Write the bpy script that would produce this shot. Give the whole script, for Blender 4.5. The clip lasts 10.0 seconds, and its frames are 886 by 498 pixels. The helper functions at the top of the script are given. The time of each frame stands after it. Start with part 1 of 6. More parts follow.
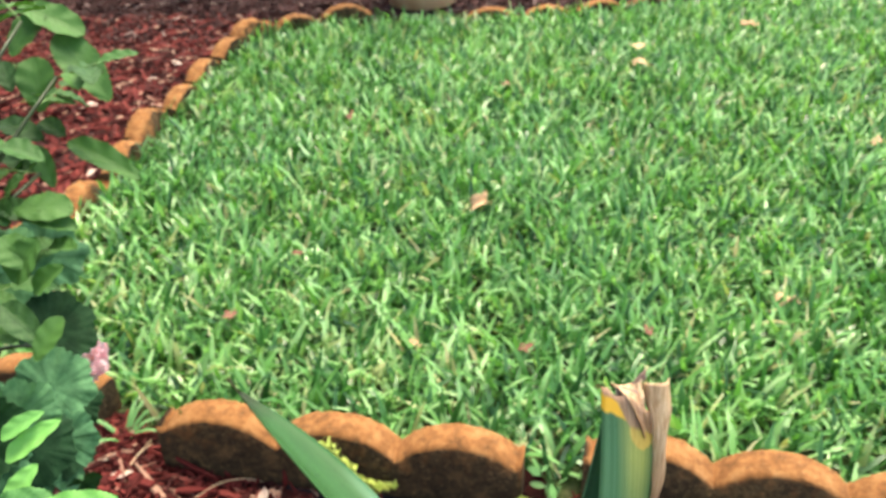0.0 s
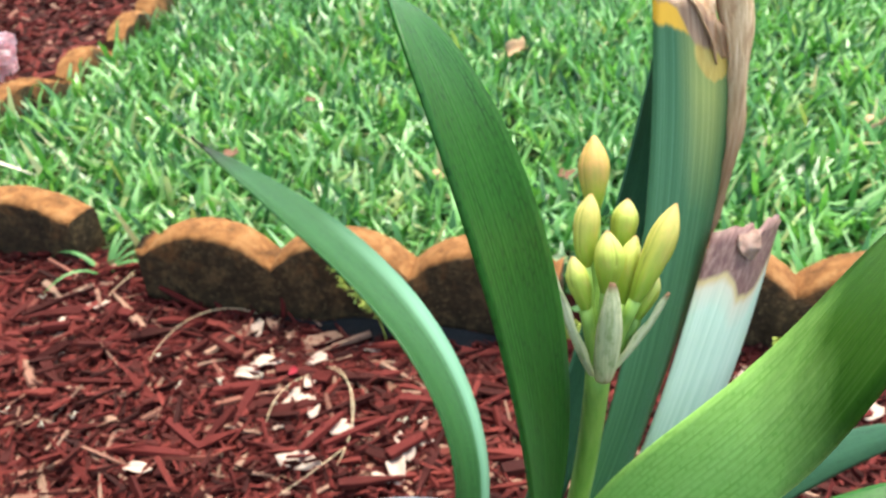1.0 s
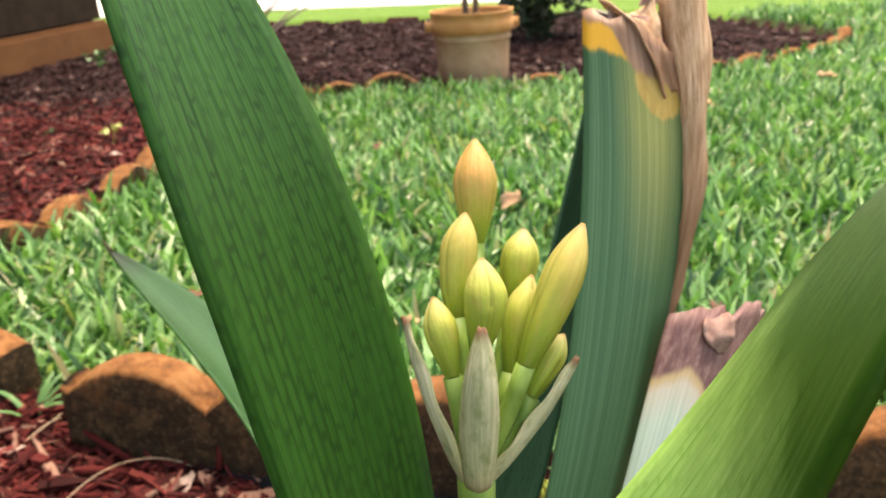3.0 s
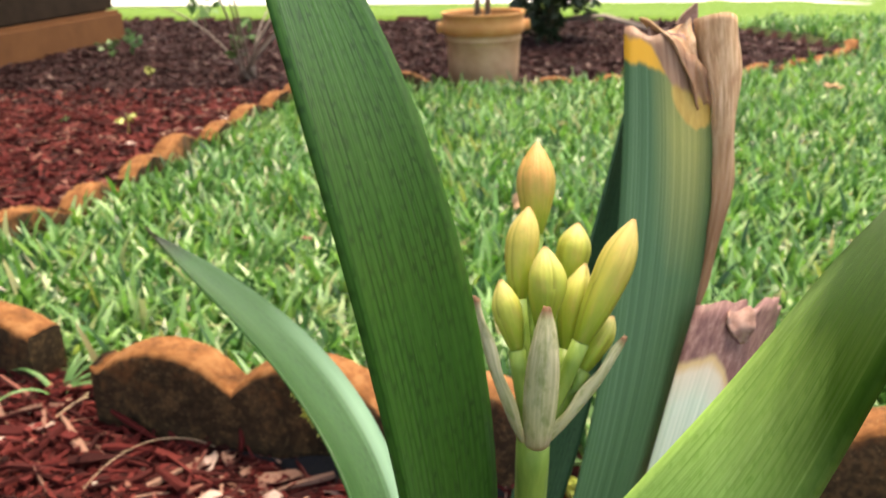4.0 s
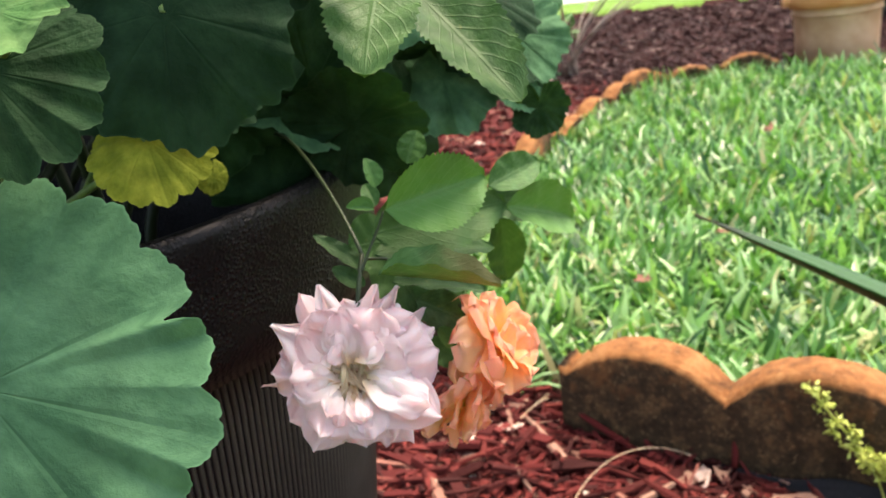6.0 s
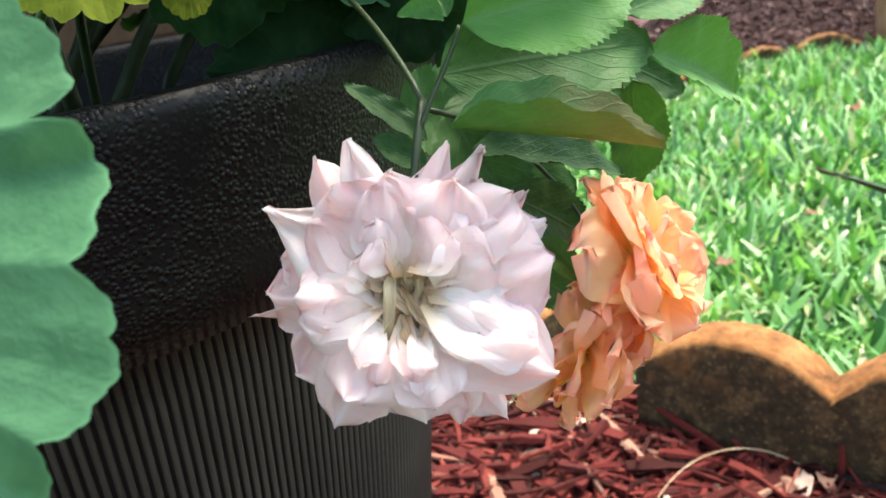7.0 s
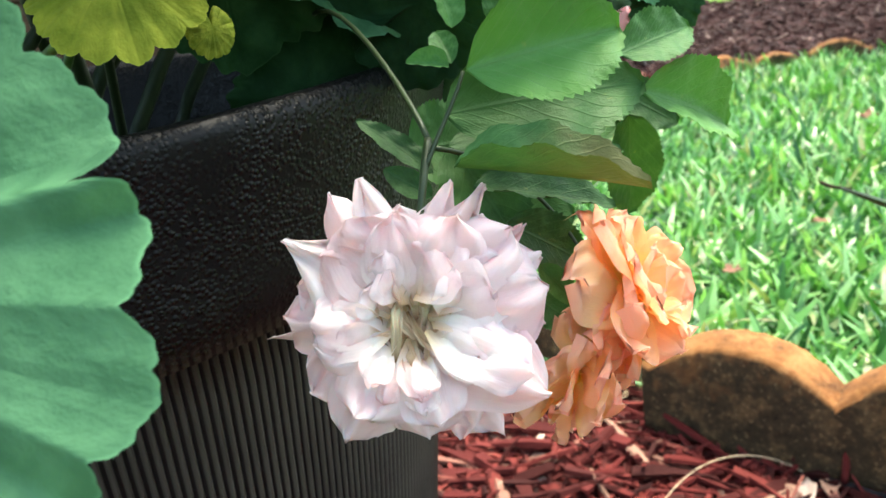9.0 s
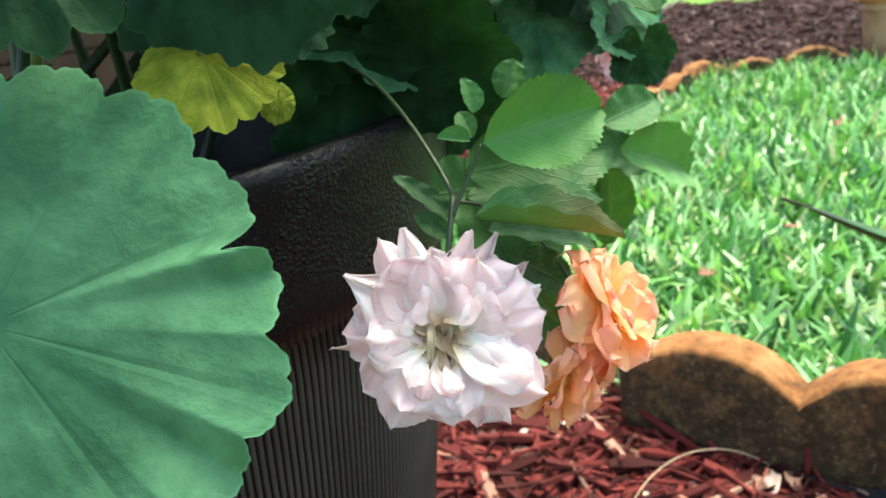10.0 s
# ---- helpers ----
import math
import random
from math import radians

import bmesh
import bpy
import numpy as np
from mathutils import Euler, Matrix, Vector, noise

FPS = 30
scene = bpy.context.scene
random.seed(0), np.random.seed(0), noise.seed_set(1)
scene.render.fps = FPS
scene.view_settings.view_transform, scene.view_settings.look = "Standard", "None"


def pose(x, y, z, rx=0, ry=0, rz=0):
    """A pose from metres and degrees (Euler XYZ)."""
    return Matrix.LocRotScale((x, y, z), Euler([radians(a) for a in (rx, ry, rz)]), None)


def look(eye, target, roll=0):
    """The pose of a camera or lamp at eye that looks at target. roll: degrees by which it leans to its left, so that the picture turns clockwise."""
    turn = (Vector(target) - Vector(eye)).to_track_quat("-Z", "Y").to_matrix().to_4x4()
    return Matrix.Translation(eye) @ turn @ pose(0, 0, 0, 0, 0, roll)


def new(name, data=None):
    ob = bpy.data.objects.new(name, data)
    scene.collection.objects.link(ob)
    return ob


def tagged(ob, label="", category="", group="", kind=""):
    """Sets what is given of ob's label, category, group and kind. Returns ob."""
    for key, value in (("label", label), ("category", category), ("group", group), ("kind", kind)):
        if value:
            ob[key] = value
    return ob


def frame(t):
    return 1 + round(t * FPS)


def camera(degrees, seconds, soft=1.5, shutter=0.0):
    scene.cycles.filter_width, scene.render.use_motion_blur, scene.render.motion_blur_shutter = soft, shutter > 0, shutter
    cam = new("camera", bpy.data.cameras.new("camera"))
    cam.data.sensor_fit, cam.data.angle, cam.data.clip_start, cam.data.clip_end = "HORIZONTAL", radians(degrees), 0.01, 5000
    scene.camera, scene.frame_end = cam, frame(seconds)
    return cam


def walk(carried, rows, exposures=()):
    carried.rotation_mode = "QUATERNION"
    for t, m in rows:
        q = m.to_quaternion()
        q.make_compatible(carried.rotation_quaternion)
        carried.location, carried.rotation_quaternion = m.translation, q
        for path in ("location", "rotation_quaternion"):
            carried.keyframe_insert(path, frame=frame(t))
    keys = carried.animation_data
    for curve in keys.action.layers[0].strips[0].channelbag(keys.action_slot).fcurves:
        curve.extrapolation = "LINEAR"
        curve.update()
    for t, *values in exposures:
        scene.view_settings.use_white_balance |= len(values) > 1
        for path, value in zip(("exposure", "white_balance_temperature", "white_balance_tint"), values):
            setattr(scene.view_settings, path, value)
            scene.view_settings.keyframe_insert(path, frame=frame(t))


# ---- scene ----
cam = camera(55.0, 10.0)
# a phone lens set to close range, with a pupil of less than a millimetre
cam.data.dof.use_dof = True
cam.data.dof.focus_distance = 0.17
cam.data.dof.aperture_fstop = 40.0
PATH = [
    (0, (0.118, 0.03, 0.984), (0.043, 1.723, -0.078), -1.5),
    (0.2, (0.134, 0.028, 0.926), (-0.015, 1.691, -0.175), -3.7),
    (0.5, (0.123, 0.039, 0.836), (-0.019, 1.678, -0.301), -3.5),
    (0.8, (0.135, 0.051, 0.741), (-0.044, 1.7, -0.377), -3.9),
    (1, (0.148, 0.068, 0.674), (-0.053, 1.728, -0.423), -4.6),
    (1.5, (0.186, 0.135, 0.568), (-0.056, 1.881, -0.379), -4.5),
    (2, (0.193, 0.152, 0.553), (-0.064, 1.974, -0.229), -4.1),
    (2.3, (0.198, 0.146, 0.563), (-0.063, 1.985, -0.178), -3.5),
    (2.5, (0.205, 0.151, 0.562), (-0.056, 2.005, -0.143), -3.8),
    (4, (0.185, 0.111, 0.574), (-0.069, 1.966, -0.13), -1.8),
    (4.5, (0.139, 0.052, 0.593), (-0.142, 1.892, -0.139), -0.5),
    (5, (0.058, 0.014, 0.634), (-0.382, 1.821, -0.101), -1.8),
    (5.5, (-0.026, 0.082, 0.601), (-0.714, 1.828, -0.091), -6.6),
    (6, (-0.066, 0.131, 0.554), (-0.916, 1.822, -0.094), -8.9),
    (6.2, (-0.086, 0.152, 0.535), (-0.969, 1.826, -0.111), -9.2),
    (7.3, (-0.119, 0.205, 0.497), (-1.095, 1.831, -0.138), -9.5),
    (7.5, (-0.12, 0.203, 0.505), (-1.106, 1.824, -0.129), -9.8),
    (8, (-0.122, 0.193, 0.503), (-1.12, 1.81, -0.122), -9.4),
    (8.5, (-0.12, 0.193, 0.508), (-1.111, 1.812, -0.122), -9.3),
    (9, (-0.111, 0.194, 0.507), (-1.09, 1.82, -0.124), -9.0),
    (9.5, (-0.106, 0.179, 0.509), (-1.07, 1.813, -0.125), -8.3),
    (10, (-0.097, 0.155, 0.531), (-1.037, 1.798, -0.116), -8.1),
]
EXPOSURES = [(0.0, 1.98, 7800, 2), (0.5, 1.88, 7700, 4), (1.0, 2.0, 7000, -3), (1.6, 2.15, 6600, 0), (2.1, 1.92, 7000, 4), (2.6, 1.78, 8500, 12), (4.5, 1.72, 8900, 16), (5.4, 1.74, 8700, 18), (6.0, 2.1, 8000, 15), (7.4, 2.38, 7200, -1), (9.0, 2.46, 7200, -2), (10.0, 2.38, 7100, -5)]
walk(cam, [(t, look(eye, target, roll)) for t, eye, target, roll in PATH], EXPOSURES)

# ---- world and light ----
world = bpy.data.worlds.new("world")
scene.world = world
world.use_nodes = True
wt = world.node_tree
sky = wt.nodes.new("ShaderNodeTexSky")
sky.sky_type = "NISHITA"
sky.sun_disc = False
SUN_ELEV, SUN_ROT = radians(70), radians(22)
sky.sun_elevation, sky.sun_rotation = SUN_ELEV, SUN_ROT
sky.air_density, sky.dust_density, sky.ozone_density = 1.0, 3.0, 1.0
wt.nodes["Background"].inputs["Strength"].default_value = 0.14
wt.links.new(sky.outputs[0], wt.nodes["Background"].inputs["Color"])
sun = new("sun", bpy.data.lights.new("sun", "SUN"))
sun.data.energy, sun.data.angle, sun.data.color = 1.5, radians(30), (1.0, 0.96, 0.9)
sun_dir = Vector((math.sin(SUN_ROT) * math.cos(SUN_ELEV), math.cos(SUN_ROT) * math.cos(SUN_ELEV), math.sin(SUN_ELEV)))
sun.matrix_world = look(sun_dir * 20, (0, 0, 0))


# ---- material helpers ----
class Nodes:
    def __init__(self, name):
        self.mat = bpy.data.materials.new(name)
        self.mat.use_nodes = True
        self.t = self.mat.node_tree
        self.bsdf = self.t.nodes["Principled BSDF"]
        self.out = self.t.nodes["Material Output"]

    def put(self, socket, value):
        if isinstance(value, bpy.types.NodeSocket):
            self.t.links.new(value, socket)
        elif isinstance(value, tuple) and len(value) == 3 and len(socket.default_value) == 4:
            socket.default_value = (*value, 1)
        else:
            socket.default_value = value

    def node(self, kind, **inputs):
        n = self.t.nodes.new(kind)
        for key, value in inputs.items():
            self.put(n.inputs[key.replace("_", " ")], value)
        return n

    def noise(self, scale, detail=4.0, rough=0.6, vector=None):
        n = self.node("ShaderNodeTexNoise", Scale=scale, Detail=detail, Roughness=rough)
        self.put(n.inputs["Vector"], vector or self.obj())
        return n.outputs["Fac"]

    def coord(self, which):
        return self.node("ShaderNodeTexCoord").outputs[which]

    def obj(self):
        return self.coord("Object")

    def pos(self):
        return self.node("ShaderNodeNewGeometry").outputs["Position"]

    def uv(self):
        s = self.node("ShaderNodeSeparateXYZ")
        self.put(s.inputs[0], self.coord("UV"))
        return s.outputs[0], s.outputs[1]

    def stretch(self, vector, sx, sy, sz=1.0):
        n = self.node("ShaderNodeMapping")
        self.put(n.inputs["Vector"], vector)
        n.inputs["Scale"].default_value = (sx, sy, sz)
        return n.outputs[0]

    def ramp(self, fac, *stops):
        n = self.node("ShaderNodeValToRGB")
        self.put(n.inputs[0], fac)
        cr = n.color_ramp
        while len(cr.elements) < len(stops):
            cr.elements.new(0.5)
        for el, (p, c) in zip(cr.elements, stops):
            el.position = p
            el.color = (*c, 1) if isinstance(c, tuple) else (c, c, c, 1)
        return n.outputs[0]

    def mix(self, fac, a, b, blend="MIX"):
        n = self.node("ShaderNodeMix")
        n.data_type, n.blend_type = "RGBA", blend
        self.put(n.inputs[0], fac)
        self.put(n.inputs[6], a)
        self.put(n.inputs[7], b)
        return n.outputs[2]

    def math(self, op, a, b=0.0):
        n = self.node("ShaderNodeMath")
        n.operation = op
        self.put(n.inputs[0], a)
        self.put(n.inputs[1], b)
        return n.outputs[0]

    def island(self):
        return self.node("ShaderNodeNewGeometry").outputs["Random Per Island"]

    def chance(self):
        return self.node("ShaderNodeObjectInfo").outputs["Random"]

    def bump(self, height, strength=0.3, distance=0.002):
        n = self.node("ShaderNodeBump", Strength=strength, Distance=distance)
        self.put(n.inputs["Height"], height)
        self.put(self.bsdf.inputs["Normal"], n.outputs[0])
        return n.outputs[0]

    def finish(self, color, rough=0.6, spec=0.5, thin=0.0, glow=None, flesh=0.0):
        self.put(self.bsdf.inputs["Base Color"], color)
        self.put(self.bsdf.inputs["Roughness"], rough)
        self.put(self.bsdf.inputs["Specular IOR Level"], spec)
        if flesh:
            self.bsdf.inputs["Subsurface Weight"].default_value = 0.6
            self.bsdf.inputs["Subsurface Radius"].default_value = (1.0, 0.62, 0.55)
            self.bsdf.inputs["Subsurface Scale"].default_value = flesh
        if thin:
            tr = self.node("ShaderNodeBsdfTranslucent")
            self.put(tr.inputs["Color"], glow or color)
            m = self.node("ShaderNodeMixShader")
            m.inputs[0].default_value = thin
            self.t.links.new(self.bsdf.outputs[0], m.inputs[1])
            self.t.links.new(tr.outputs[0], m.inputs[2])
            self.t.links.new(m.outputs[0], self.out.inputs["Surface"])
        return self.mat


# ---- materials ----
def m_grass():
    n = Nodes("grass_blades")
    col = n.ramp(n.island(), (0.0, (0.018, 0.075, 0.026)), (0.35, (0.068, 0.21, 0.058)), (0.7, (0.19, 0.42, 0.138)),
                 (0.92, (0.37, 0.59, 0.30)), (0.975, (0.34, 0.38, 0.18)), (0.992, (0.46, 0.40, 0.24)))
    dry = n.ramp(n.noise(5.5, 3, 0.6, n.pos()), (0.60, 0.0), (0.72, 0.55))
    col = n.mix(n.math("MULTIPLY", dry, n.ramp(n.island(), (0.30, 0.0), (0.55, 1.0))), col, (0.36, 0.37, 0.17))
    patch = n.ramp(n.noise(2.3, 3.0, vector=n.pos()), (0.3, (0.75, 0.85, 0.8)), (0.7, (1.15, 1.08, 0.95)))
    col = n.mix(1.0, col, patch, "MULTIPLY")
    return n.finish(col, 0.30, 0.55, 0.28, n.mix(1.0, col, (1.1, 1.3, 0.6), "MULTIPLY"))


def m_lawn_soil():
    n = Nodes("lawn_soil")
    col = n.ramp(n.noise(35, 6, vector=n.pos()), (0.3, (0.018, 0.03, 0.012)), (0.55, (0.045, 0.065, 0.02)), (0.8, (0.12, 0.12, 0.055)))
    n.bump(n.noise(60, 5, vector=n.pos()), 0.8, 0.01)
    return n.finish(col, 0.95, 0.2)


def m_far_lawn():
    n = Nodes("far_lawn")
    col = n.ramp(n.noise(26, 8, 0.7, n.pos()), (0.3, (0.085, 0.19, 0.025)), (0.6, (0.15, 0.29, 0.042)), (0.8, (0.22, 0.36, 0.08)))
    n.bump(n.noise(80, 5, vector=n.pos()), 0.9, 0.02)
    return n.finish(col, 0.85, 0.2)


def m_mulch_soil():
    n = Nodes("mulch_soil")
    col = n.ramp(n.noise(45, 7, 0.7, n.pos()), (0.3, (0.008, 0.003, 0.003)), (0.55, (0.035, 0.007, 0.006)), (0.8, (0.09, 0.014, 0.011)))
    n.bump(n.noise(90, 5, vector=n.pos()), 1.0, 0.01)
    return n.finish(col, 0.9, 0.2)


def m_chips(name, dark, single=False):
    n = Nodes(name)
    r = n.chance() if single else n.island()
    if dark:
        col = n.ramp(r, (0.0, (0.008, 0.006, 0.006)), (0.5, (0.023, 0.010, 0.010)), (0.8, (0.046, 0.018, 0.018)), (0.93, (0.08, 0.038, 0.035)), (0.975, (0.26, 0.19, 0.17)))
    else:
        col = n.ramp(r, (0.0, (0.016, 0.004, 0.004)), (0.25, (0.055, 0.009, 0.008)), (0.60, (0.124, 0.017, 0.016)), (0.90, (0.218, 0.041, 0.034)), (0.985, (0.38, 0.23, 0.17)))
    grain = n.noise(60, 4, vector=n.stretch(n.obj(), 3, 3, 3))
    col = n.mix(n.math("MULTIPLY", grain, 0.45), col, (0.06, 0.013, 0.011))
    n.bump(n.noise(350, 3), 0.5, 0.001)
    return n.finish(col, 0.75, 0.15)


def m_concrete_edge():
    n = Nodes("stained_concrete")
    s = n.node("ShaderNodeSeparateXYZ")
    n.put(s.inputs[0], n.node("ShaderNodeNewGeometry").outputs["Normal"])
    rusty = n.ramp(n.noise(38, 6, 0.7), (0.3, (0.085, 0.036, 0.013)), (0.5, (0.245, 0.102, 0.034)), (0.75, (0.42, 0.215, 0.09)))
    side_tone = n.ramp(n.math("ADD", n.math("MULTIPLY", n.noise(26, 7, 0.7), 0.55), n.math("MULTIPLY", n.noise(120, 4, 0.7), 0.45)), (0.34, (0.014, 0.010, 0.006)), (0.5, (0.06, 0.038, 0.019)), (0.64, (0.17, 0.10, 0.045)))
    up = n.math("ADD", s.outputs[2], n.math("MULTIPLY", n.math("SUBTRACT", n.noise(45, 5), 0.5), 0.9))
    # dark brown on upright faces, rusty orange on upward ones, broken by noise
    col = n.mix(n.ramp(up, (0.18, 0.0), (0.55, 1.0)), side_tone, rusty)
    specks = n.ramp(n.noise(240, 3), (0.62, 0.0), (0.68, 1.0))
    col = n.mix(n.math("MULTIPLY", specks, 0.32), col, (0.45, 0.30, 0.16))
    dark = n.ramp(n.noise(70, 4), (0.60, 0.0), (0.74, 1.0))
    col = n.mix(n.math("MULTIPLY", dark, 0.6), col, (0.07, 0.035, 0.018))
    h = n.math("ADD", n.noise(160, 6, 0.75), n.noise(30, 4))
    n.bump(h, 0.7, 0.004)
    return n.finish(col, 0.92, 0.25)


def m_clivia(name, base, light, vein, edge=0.0, tip=None):
    n = Nodes(name)
    u, v = n.uv()
    uvc = n.coord("UV")
    stripes = n.noise(1.0, 3, 0.55, n.stretch(uvc, 27, 1.6))
    blotch = n.noise(1.0, 4, 0.6, n.stretch(uvc, 4, 16))
    big = n.noise(1.0, 3, 0.55, n.stretch(uvc, 2.2, 3.2))
    # long veins joined by short cross veins, in rows of uneven cells
    grid = n.node("ShaderNodeCombineXYZ")
    n.put(grid.inputs[0], n.math("ADD", n.math("MULTIPLY", v, 64.0), n.math("MULTIPLY", blotch, 3.0)))
    n.put(grid.inputs[1], n.math("ADD", n.math("MULTIPLY", u, 19.0), n.math("MULTIPLY", big, 1.2)))
    mesh = n.node("ShaderNodeTexBrick", Vector=grid.outputs[0], Scale=1.0, Mortar_Size=0.36, Mortar_Smooth=1.0, Brick_Width=1.7, Row_Height=1.0)
    net = n.math("MULTIPLY", mesh.outputs["Fac"], n.ramp(n.noise(1.0, 3, 0.6, n.stretch(uvc, 9, 22)), (0.36, 0.35), (0.62, 1.0)))
    col = n.mix(n.ramp(stripes, (0.30, 0.0), (0.70, 1.0)), base, light)
    col = n.mix(n.math("MULTIPLY", net, 0.9), col, vein)
    col = n.mix(n.ramp(blotch, (0.46, 0.0), (0.72, 0.30)), col, light)
    col = n.mix(n.ramp(big, (0.35, 0.0), (0.75, 0.45)), col, light)
    mid = n.ramp(n.math("ABSOLUTE", n.math("SUBTRACT", u, 0.5)), (0.0, 1.0), (0.10, 0.0))
    col = n.mix(n.math("MULTIPLY", mid, 0.35), col, light)
    dust = n.ramp(n.noise(1.0, 2, 0.5, n.stretch(uvc, 45, 330)), (0.76, 0.0), (0.80, 0.5))
    col = n.mix(dust, col, (0.42, 0.50, 0.38))
    n.bump(n.math("SUBTRACT", stripes, n.math("MULTIPLY", net, 0.12)), 0.28, 0.0014)
    # shade painted in: the colour darkens where the leaf turns from the light
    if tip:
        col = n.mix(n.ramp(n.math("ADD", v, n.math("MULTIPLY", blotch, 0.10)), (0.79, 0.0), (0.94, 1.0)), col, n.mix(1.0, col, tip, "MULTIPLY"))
    if edge:
        # sky sheen painted along the lower edge, fading out towards the tip
        col = n.mix(n.ramp(n.math("ADD", u, n.math("MULTIPLY", stripes, 0.2)), (0.86, 0.0), (1.08, 1.0)), col, n.mix(n.ramp(v, (0.5, 0.0), (0.75, 1.0)), (0.16, 0.32, 0.22), (0.03, 0.10, 0.03)))
        # dark end: dried tip plus the shade of its underside, painted together
        col = n.mix(n.ramp(v, (0.90, 0.0), (0.975, 1.0)), col, (0.022, 0.034, 0.015))
    return n.finish(col, 0.42, 0.20, 0.16, n.mix(1.0, col, (1.2, 1.5, 0.5), "MULTIPLY"))


def m_cut_leaf():
    n = Nodes("cut_leaf")
    u, v = n.uv()
    uvc = n.coord("UV")
    wob = n.math("MULTIPLY", n.math("SUBTRACT", n.noise(1.0, 3, 0.6, n.stretch(uvc, 5, 3)), 0.5), 0.03)
    lean = n.math("MULTIPLY", n.ramp(u, (0.26, 0.0), (0.44, 1.0)), 0.050)
    vv = n.math("ADD", n.math("ADD", v, wob), lean)
    stripes = n.noise(1.0, 3, 0.6, n.stretch(uvc, 60, 0.8))
    green = n.ramp(stripes, (0.3, (0.028, 0.095, 0.040)), (0.52, (0.048, 0.140, 0.060)), (0.75, (0.115, 0.235, 0.130)))
    pale = n.ramp(stripes, (0.3, (0.20, 0.25, 0.06)), (0.7, (0.40, 0.40, 0.13)))
    edge_u = n.math("ABSOLUTE", n.math("SUBTRACT", u, 0.58))
    fade = n.math("MULTIPLY", n.ramp(vv, (0.70, 0.0), (0.90, 0.85)), n.ramp(edge_u, (0.10, 1.0), (0.36, 0.0)))
    col = n.mix(fade, green, pale)
    du = n.math("DIVIDE", n.math("SUBTRACT", u, 0.66), 0.24)
    dv = n.math("DIVIDE", n.math("SUBTRACT", n.math("ADD", v, wob), 0.915), 0.042)
    patch = n.ramp(n.math("ADD", n.math("MULTIPLY", du, du), n.math("MULTIPLY", dv, dv)), (0.75, 1.0), (1.0, 0.0))
    col = n.mix(patch, col, n.ramp(n.noise(1.0, 4, 0.6, n.stretch(uvc, 14, 20)), (0.3, (0.40, 0.25, 0.05)), (0.7, (0.58, 0.42, 0.12))))
    col = n.mix(n.ramp(n.math("ADD", v, wob), (0.940, 0.0), (0.946, 1.0)), col, n.ramp(u, (0.25, (0.78, 0.42, 0.04)), (0.45, (0.50, 0.30, 0.06))))
    brown = n.ramp(n.noise(1.0, 5, 0.7, n.stretch(uvc, 20, 6)), (0.3, (0.20, 0.10, 0.06)), (0.7, (0.48, 0.29, 0.19)))
    col = n.mix(n.ramp(vv, (0.974, 0.0), (0.982, 1.0)), col, brown)
    n.bump(stripes, 0.3, 0.0012)
    return n.finish(col, 0.42, 0.4, 0.12, n.mix(1.0, col, (1.2, 1.4, 0.6), "MULTIPLY"))


def m_pale_stub():
    n = Nodes("pale_stub")
    u, v = n.uv()
    uvc = n.coord("UV")
    wob = n.math("MULTIPLY", n.math("SUBTRACT", n.noise(1.0, 4, 0.6, n.stretch(uvc, 4, 4)), 0.5), 0.05)
    dip = n.math("MULTIPLY", n.ramp(n.math("ABSOLUTE", n.math("SUBTRACT", u, 0.62)), (0.0, 1.0), (0.14, 0.85), (0.26, 0.25), (0.38, 0.0)), 0.10)
    vv = n.math("ADD", n.math("ADD", v, wob), dip)
    stripes = n.noise(1.0, 3, 0.6, n.stretch(uvc, 50, 0.8))
    col = n.ramp(stripes, (0.3, (0.42, 0.58, 0.46)), (0.55, (0.62, 0.74, 0.62)), (0.75, (0.80, 0.84, 0.74)))
    low = n.ramp(v, (0.30, 1.0), (0.62, 0.0))
    col = n.mix(n.math("MULTIPLY", low, 0.75), col, (0.12, 0.26, 0.14))
    col = n.mix(n.ramp(vv, (0.80, 0.0), (0.87, 0.6)), col, (0.74, 0.55, 0.44))
    col = n.mix(n.ramp(vv, (0.865, 0.0), (0.882, 0.8)), col, (0.60, 0.42, 0.18))
    brown = n.ramp(n.noise(1.0, 5, 0.7, n.stretch(uvc, 16, 18)), (0.28, (0.10, 0.045, 0.045)), (0.5, (0.25, 0.13, 0.12)), (0.75, (0.50, 0.33, 0.28)))
    col = n.mix(n.ramp(vv, (0.885, 0.0), (0.897, 1.0)), col, brown)
    n.bump(stripes, 0.3, 0.0012)
    return n.finish(col, 0.5, 0.35, 0.12)


def m_dry():
    n = Nodes("dried_leaf")
    uvc = n.coord("UV")
    f = n.noise(1.0, 6, 0.7, n.stretch(uvc, 9, 5))
    col = n.ramp(f, (0.28, (0.26, 0.12, 0.06)), (0.46, (0.58, 0.35, 0.20)), (0.64, (0.84, 0.62, 0.42)))
    stain = n.ramp(n.noise(1.0, 4, 0.6, n.stretch(uvc, 3, 7)), (0.54, 0.0), (0.72, 0.6))
    col = n.mix(stain, col, (0.32, 0.16, 0.09))
    u, v = n.uv()
    low = n.math("MULTIPLY", n.ramp(n.math("ADD", v, n.math("MULTIPLY", f, 0.3)), (0.50, 0.0), (0.85, 1.0)), 0.75)
    col = n.mix(low, col, (0.26, 0.125, 0.065))
    n.bump(f, 0.5, 0.002)
    return n.finish(col, 0.7, 0.3, 0.15)


